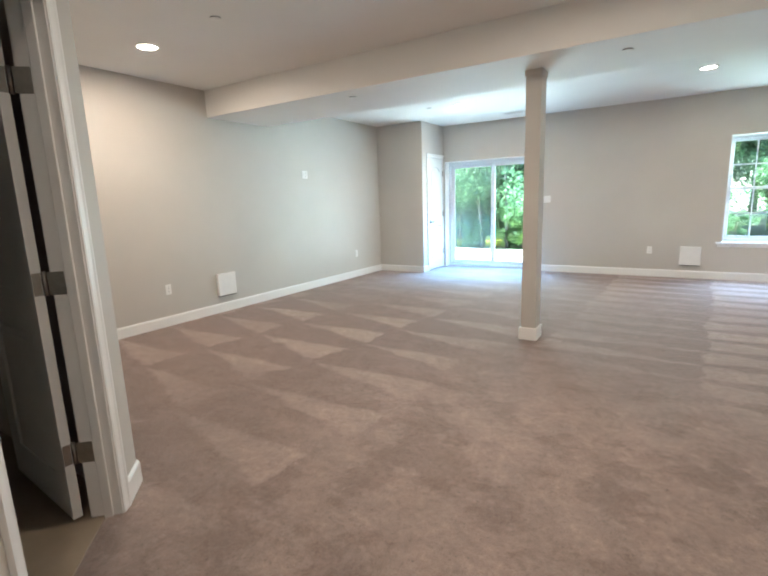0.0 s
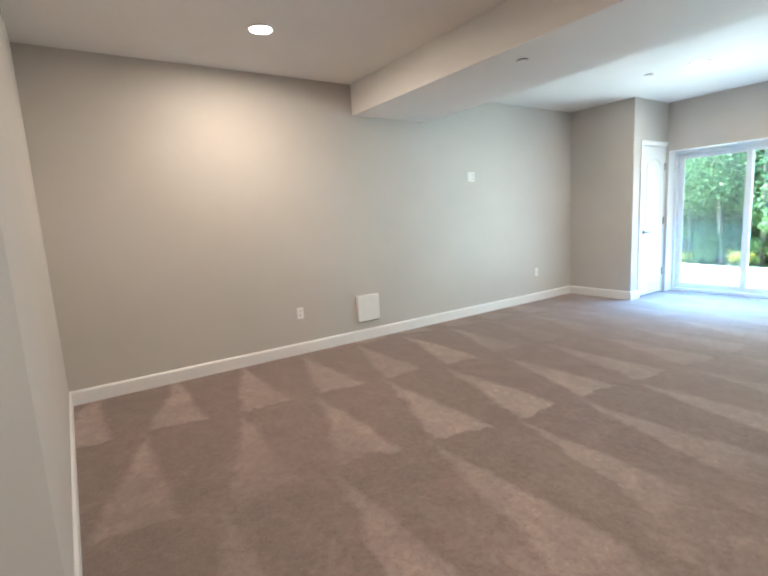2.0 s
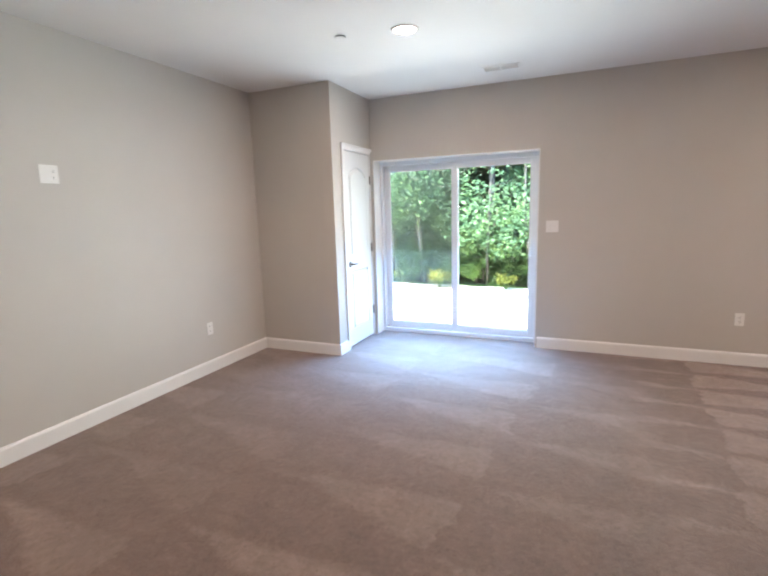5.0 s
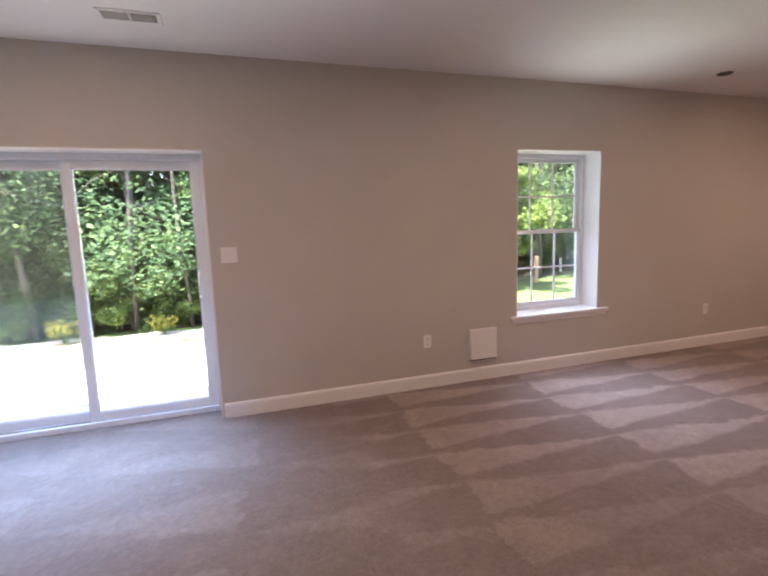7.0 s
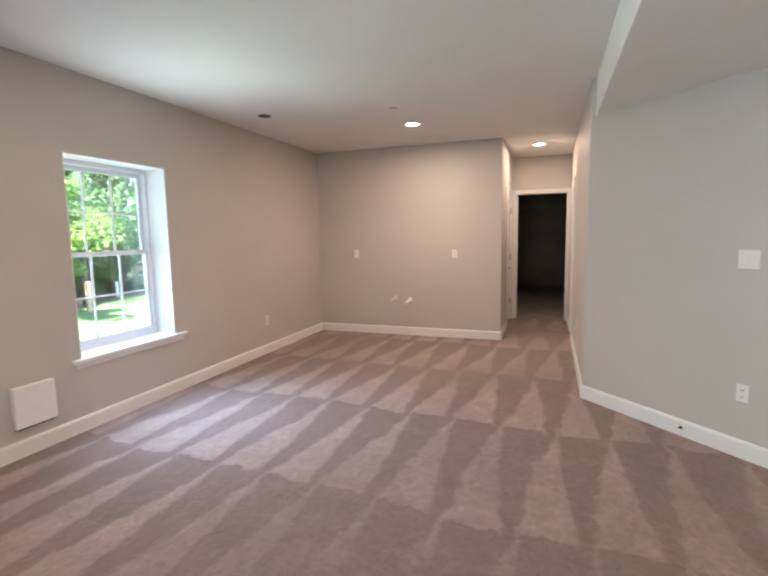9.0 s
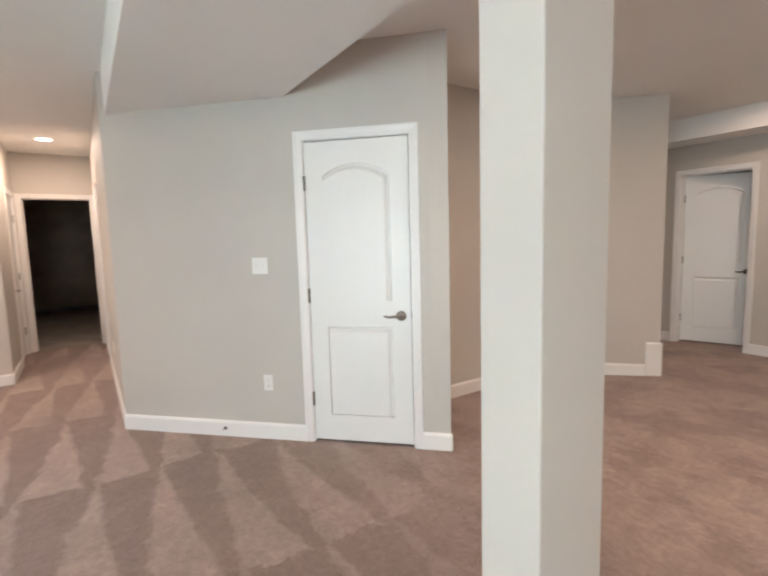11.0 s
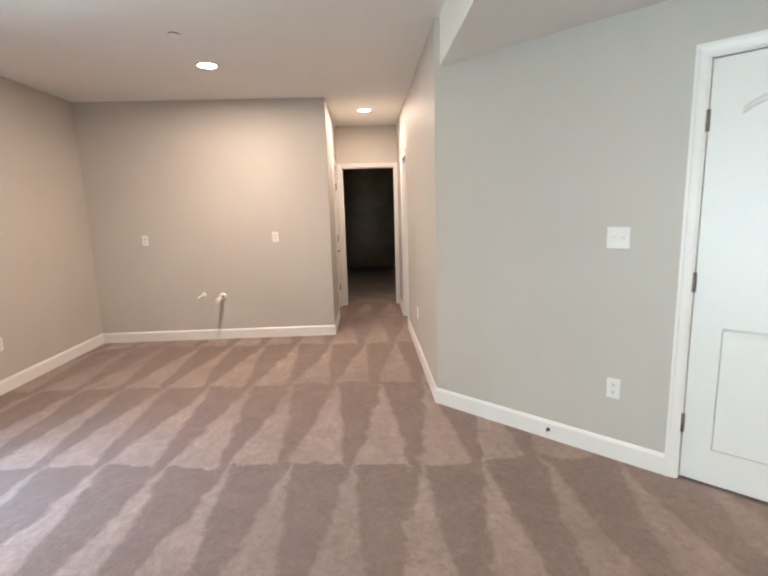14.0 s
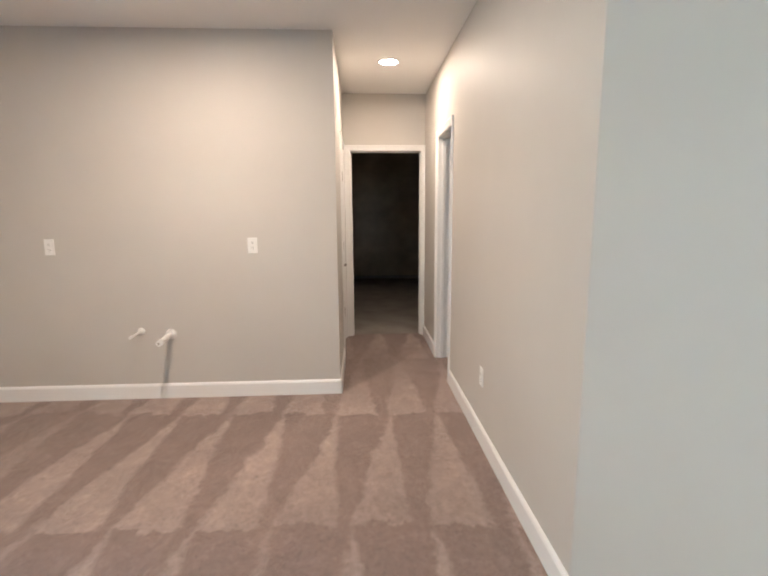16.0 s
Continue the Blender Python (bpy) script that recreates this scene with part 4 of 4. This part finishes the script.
protos = [
    make_tree("tree", 11, pose(-0.9, 15.0, -0.12), 6.5, 2.0, 0.4, 22000, LEAF, "slim woodland tree with dense green leaves", size=0.074),
    make_tree("tree", 12, pose(2.6, 15.2, -0.12), 5.2, 1.8, 0.2, 22000, LEAF, "slim woodland tree with dense green leaves", size=0.068, trunk=0.05),
    make_tree("tree", 13, pose(0.9, 16.6, -0.12), 9.0, 2.6, 0.9, 22000, LEAF, "tall woodland tree with grey trunk and green leaves", size=0.11, trunk=0.10),
    make_tree("tree", 14, pose(4.4, 17.4, -0.12), 7.0, 2.2, 0.4, 19000, LEAF_PALE, "woodland tree with pale yellow-green leaves"),
]
bush = make_tree("bush", 21, pose(-2.4, 14.2, -0.12), 1.8, 1.1, 0.05, 14000, LEAF, "leafy green bush at the edge of the woods", 0.046, 0.03, "bush", "woodland bushes")
for i in range(46):
    row = i % 4
    x = -11 + 26 * ((i * 0.618) % 1.0) + (4.0 if row == 3 else 0)
    edge = 14.6 + max(0.0, x - 3) * 0.3
    y = edge + row * 2.3 + rng.uniform(-0.5, 0.7)
    s = rng.uniform(0.85, 1.3)
    t = copy_thing(protos[i % 4], pose(x, y, -0.12, 0, 0, rng.uniform(0, 360)) @ Matrix.Scale(s, 4))
for i in range(15):
    x = -9 + 24 * ((i * 0.618 + 0.3) % 1.0)
    edge = 14.0 + max(0.0, x - 3) * 0.3
    copy_thing(bush, pose(x, edge + rng.uniform(0, 1.6), -0.12, 0, 0, rng.uniform(0, 360)) @ Matrix.Scale(rng.uniform(0.4, 0.85), 4))
for i, (x, y, s) in enumerate(((-0.75, 15.7, 0.95), (1.55, 15.9, 1.0), (2.95, 15.6, 0.9), (0.5, 16.3, 1.1), (-2.2, 15.8, 1.0), (3.9, 16.1, 1.0))):
    copy_thing(protos[(i + 2) % 4], pose(x, y, -0.12, 0, 0, 50 * i) @ Matrix.Scale(s, 4))
fern = make_tree("bush", 22, pose(1.1, 13.95, -0.12), 1.1, 0.8, 0.03, 7600, LEAF_PALE, "low pale green bush at the edge of the woods", 0.05, 0.02, "bush", "woodland bushes")
for x, y, s in ((2.35, 13.95, 1.1), (3.1, 14.1, 0.9), (-0.3, 14.1, 0.8), (-1.4, 14.0, 1.1), (0.45, 14.35, 1.3), (1.8, 14.3, 1.4), (-2.6, 14.0, 1.0), (8.2, 16.0, 1.0), (11.6, 17.6, 1.3), (7.2, 15.3, 0.9)):
    copy_thing(fern, pose(x, y, -0.12, 0, 0, x * 77) @ Matrix.Scale(s, 4))
for i in range(16):
    x = -3.4 + 8.0 * ((i * 0.618 + 0.2) % 1.0)
    copy_thing(fern if i % 3 == 0 else bush, pose(x, 14.15 + 0.9 * ((i * 0.37) % 1.0), -0.12, 0, 0, 83 * i) @ Matrix.Scale(rng.uniform(0.55, 0.95), 4))
for i in range(11):
    x = -2.2 + 6.4 * ((i * 0.618 + 0.45) % 1.0)
    copy_thing(fern, pose(x, 13.68 + 0.3 * ((i * 0.37) % 1.0), -0.12, 0, 0, 59 * i) @ Matrix.Scale(rng.uniform(0.4, 0.75), 4))
for i in range(40):
    x = -30 + 70 * ((i * 0.618 + 0.1) % 1.0)
    copy_thing(protos[2], pose(x, 25 + rng.uniform(0, 14), -0.12, 0, 0, rng.uniform(0, 360)) @ Matrix.Scale(rng.uniform(1.2, 1.9), 4))
make_tree("tree", 31, pose(9.0, 14.6, -0.12), 3.4, 1.15, 1.0, 6500, LEAF_PALE, "sunlit yellow-green young maple on the lawn", 0.11, 0.04)

# weeds at the gravel's edge, stakes on the lawn
weed = None
for x, y, s in ((-0.62, 13.6, 1.0), (0.53, 13.2, 1.25), (1.83, 13.2, 1.1), (-1.9, 13.5, 0.9)):
    if weed is None:
        wr = random.Random(3)
        weed = thing("weed_clump", pose(x, y, -0.115), "yellow-green weed clump on pale gravel", "weed", "weed clumps")
        sb, wb = bmesh.new(), bmesh.new()
        for i in range(16):
            a, l = wr.uniform(0, 6.28), wr.uniform(0.12, 0.30)
            tip = Vector((math.cos(a) * l * 0.6, math.sin(a) * l * 0.6, l))
            add_tube(sb, [(0, 0, -0.02), tip * 0.5 + Vector((0, 0, 0.02)), tip], [0.005, 0.004, 0.002], 5)
            leaf_cloud(wb, wr, tip * 0.85, 0.07, 14, 0.06)
        part("stems", sb, LEAF_PALE, weed)
        part("leaves", wb, leaf_mat("yellow_weed_leaves", (0.22, 0.25, 0.06), (0.40, 0.40, 0.12)), weed)
    else:
        copy_thing(weed, pose(x, y, -0.115, 0, 0, 70 * s) @ Matrix.Scale(s, 4))

lean_tree = thing("tree", pose(0.03, 13.72, -0.12), "thin pale leaning tree trunk at the woods' edge", "tree", "woodland trees")
part("trunk", add_tube(bmesh.new(), [(0, 0, -0.2), (-0.13, 0.1, 1.0), (-0.36, 0.2, 2.3), (-0.52, 0.3, 3.6), (-0.8, 0.4, 5.5)], [0.055, 0.05, 0.045, 0.04, 0.03], 10), plain("pale_bark", (0.13, 0.125, 0.115), 0.9, 0.3, 15.0, 0.5), lean_tree)
lc = bmesh.new()
lr = random.Random(8)
for i in range(8):
    leaf_cloud(lc, lr, (-1.0 + lr.uniform(-0.8, 0.8), 0.4 + lr.uniform(-0.6, 0.6), 3.4 + i * 0.3), 0.55, 130, 0.14)
part("crown", lc, LEAF, lean_tree)
stk = bmesh.new()
add_box(stk, -0.055, 0.055, -0.03, 0.03, -0.2, 0.66, 0.004)
tagged(part("wooden_stake", stk, plain("raw_pine", (0.50, 0.33, 0.24), 0.8, 0.2, 9.0)), "short raw pine stake standing in the lawn", "stake").matrix_world = pose(10.09, 15.34, -0.12, 0, 2, 15)
stk = bmesh.new()
add_box(stk, -0.05, 0.05, -0.02, 0.02, -0.2, 0.42, 0.004)
tagged(part("marker_stake", stk, plain("white_stake", (0.72, 0.70, 0.66), 0.7)), "short white marker stake by the woods", "stake").matrix_world = pose(12.2, 17.0, -0.12, 0, -2, 30)

# bare grey trunks that stand among the undergrowth
POLE_BARK = plain("grey_pole_bark", (0.085, 0.083, 0.075), 0.9, 0.35, 12.0, 0.6)
for x, y, r0, dx, h in ((1.38, 13.7, 0.032, 0.25, 6.0), (0.72, 13.75, 0.04, -0.15, 7.0), (2.2, 13.65, 0.026, -0.2, 5.0), (2.5, 13.8, 0.034, 0.1, 6.5), (-0.7, 13.8, 0.04, 0.2, 7.0), (-1.6, 13.9, 0.05, -0.1, 7.5),
                        (10.9, 16.5, 0.07, 0.1, 7.0), (10.75, 16.1, 0.06, -0.15, 7.0), (13.2, 18.3, 0.19, 0.1, 10.0), (12.6, 17.6, 0.08, 0.2, 8.0), (9.4, 16.9, 0.09, -0.1, 8.0)):
    pr = random.Random(int(x * 100) + 900)
    tk = thing("tree", pose(x, y, -0.12), "bare slender grey tree standing in green undergrowth", "tree", "bare woodland trees")
    pts = [(0, 0, -0.2)] + [(dx * f + pr.uniform(-0.04, 0.04), pr.uniform(-0.05, 0.05), h * f) for f in (0.12, 0.3, 0.5, 0.75, 1.0)]
    part("trunk", add_tube(bmesh.new(), pts, [r0 * f for f in (1.3, 1.0, 0.9, 0.8, 0.6, 0.3)], 9), POLE_BARK, tk)
    bm = bmesh.new()
    for k in range(5):
        z = h * (0.3 + 0.14 * k)
        a = pr.uniform(0, 6.28)
        add_tube(bm, [(dx * z / h, 0, z), (dx * z / h + math.cos(a) * 0.35, math.sin(a) * 0.35, z + 0.25), (dx * z / h + math.cos(a) * 0.8, math.sin(a) * 0.8, z + 0.42)], [r0 * 0.3, r0 * 0.2, r0 * 0.08], 5)
    part("limbs", bm, POLE_BARK, tk)

# pail left on the gravel by the patio door
pl = thing("pail", pose(2.70, 10.2, -0.115), "small white plastic pail with a red band on gravel", "pail")
part("body", add_disc(bmesh.new(), 0, 0, [(0.085, 0.0), (0.098, 0.20), (0.103, 0.205), (0.103, 0.215), (0.094, 0.215), (0.08, 0.01)], 24), PLASTIC, pl)
part("band", add_disc(bmesh.new(), 0, 0, [(0.091, 0.05), (0.0975, 0.15), (0.093, 0.15), (0.087, 0.05)], 24), plain("red_label", (0.55, 0.07, 0.06), 0.5), pl, "red printed band")
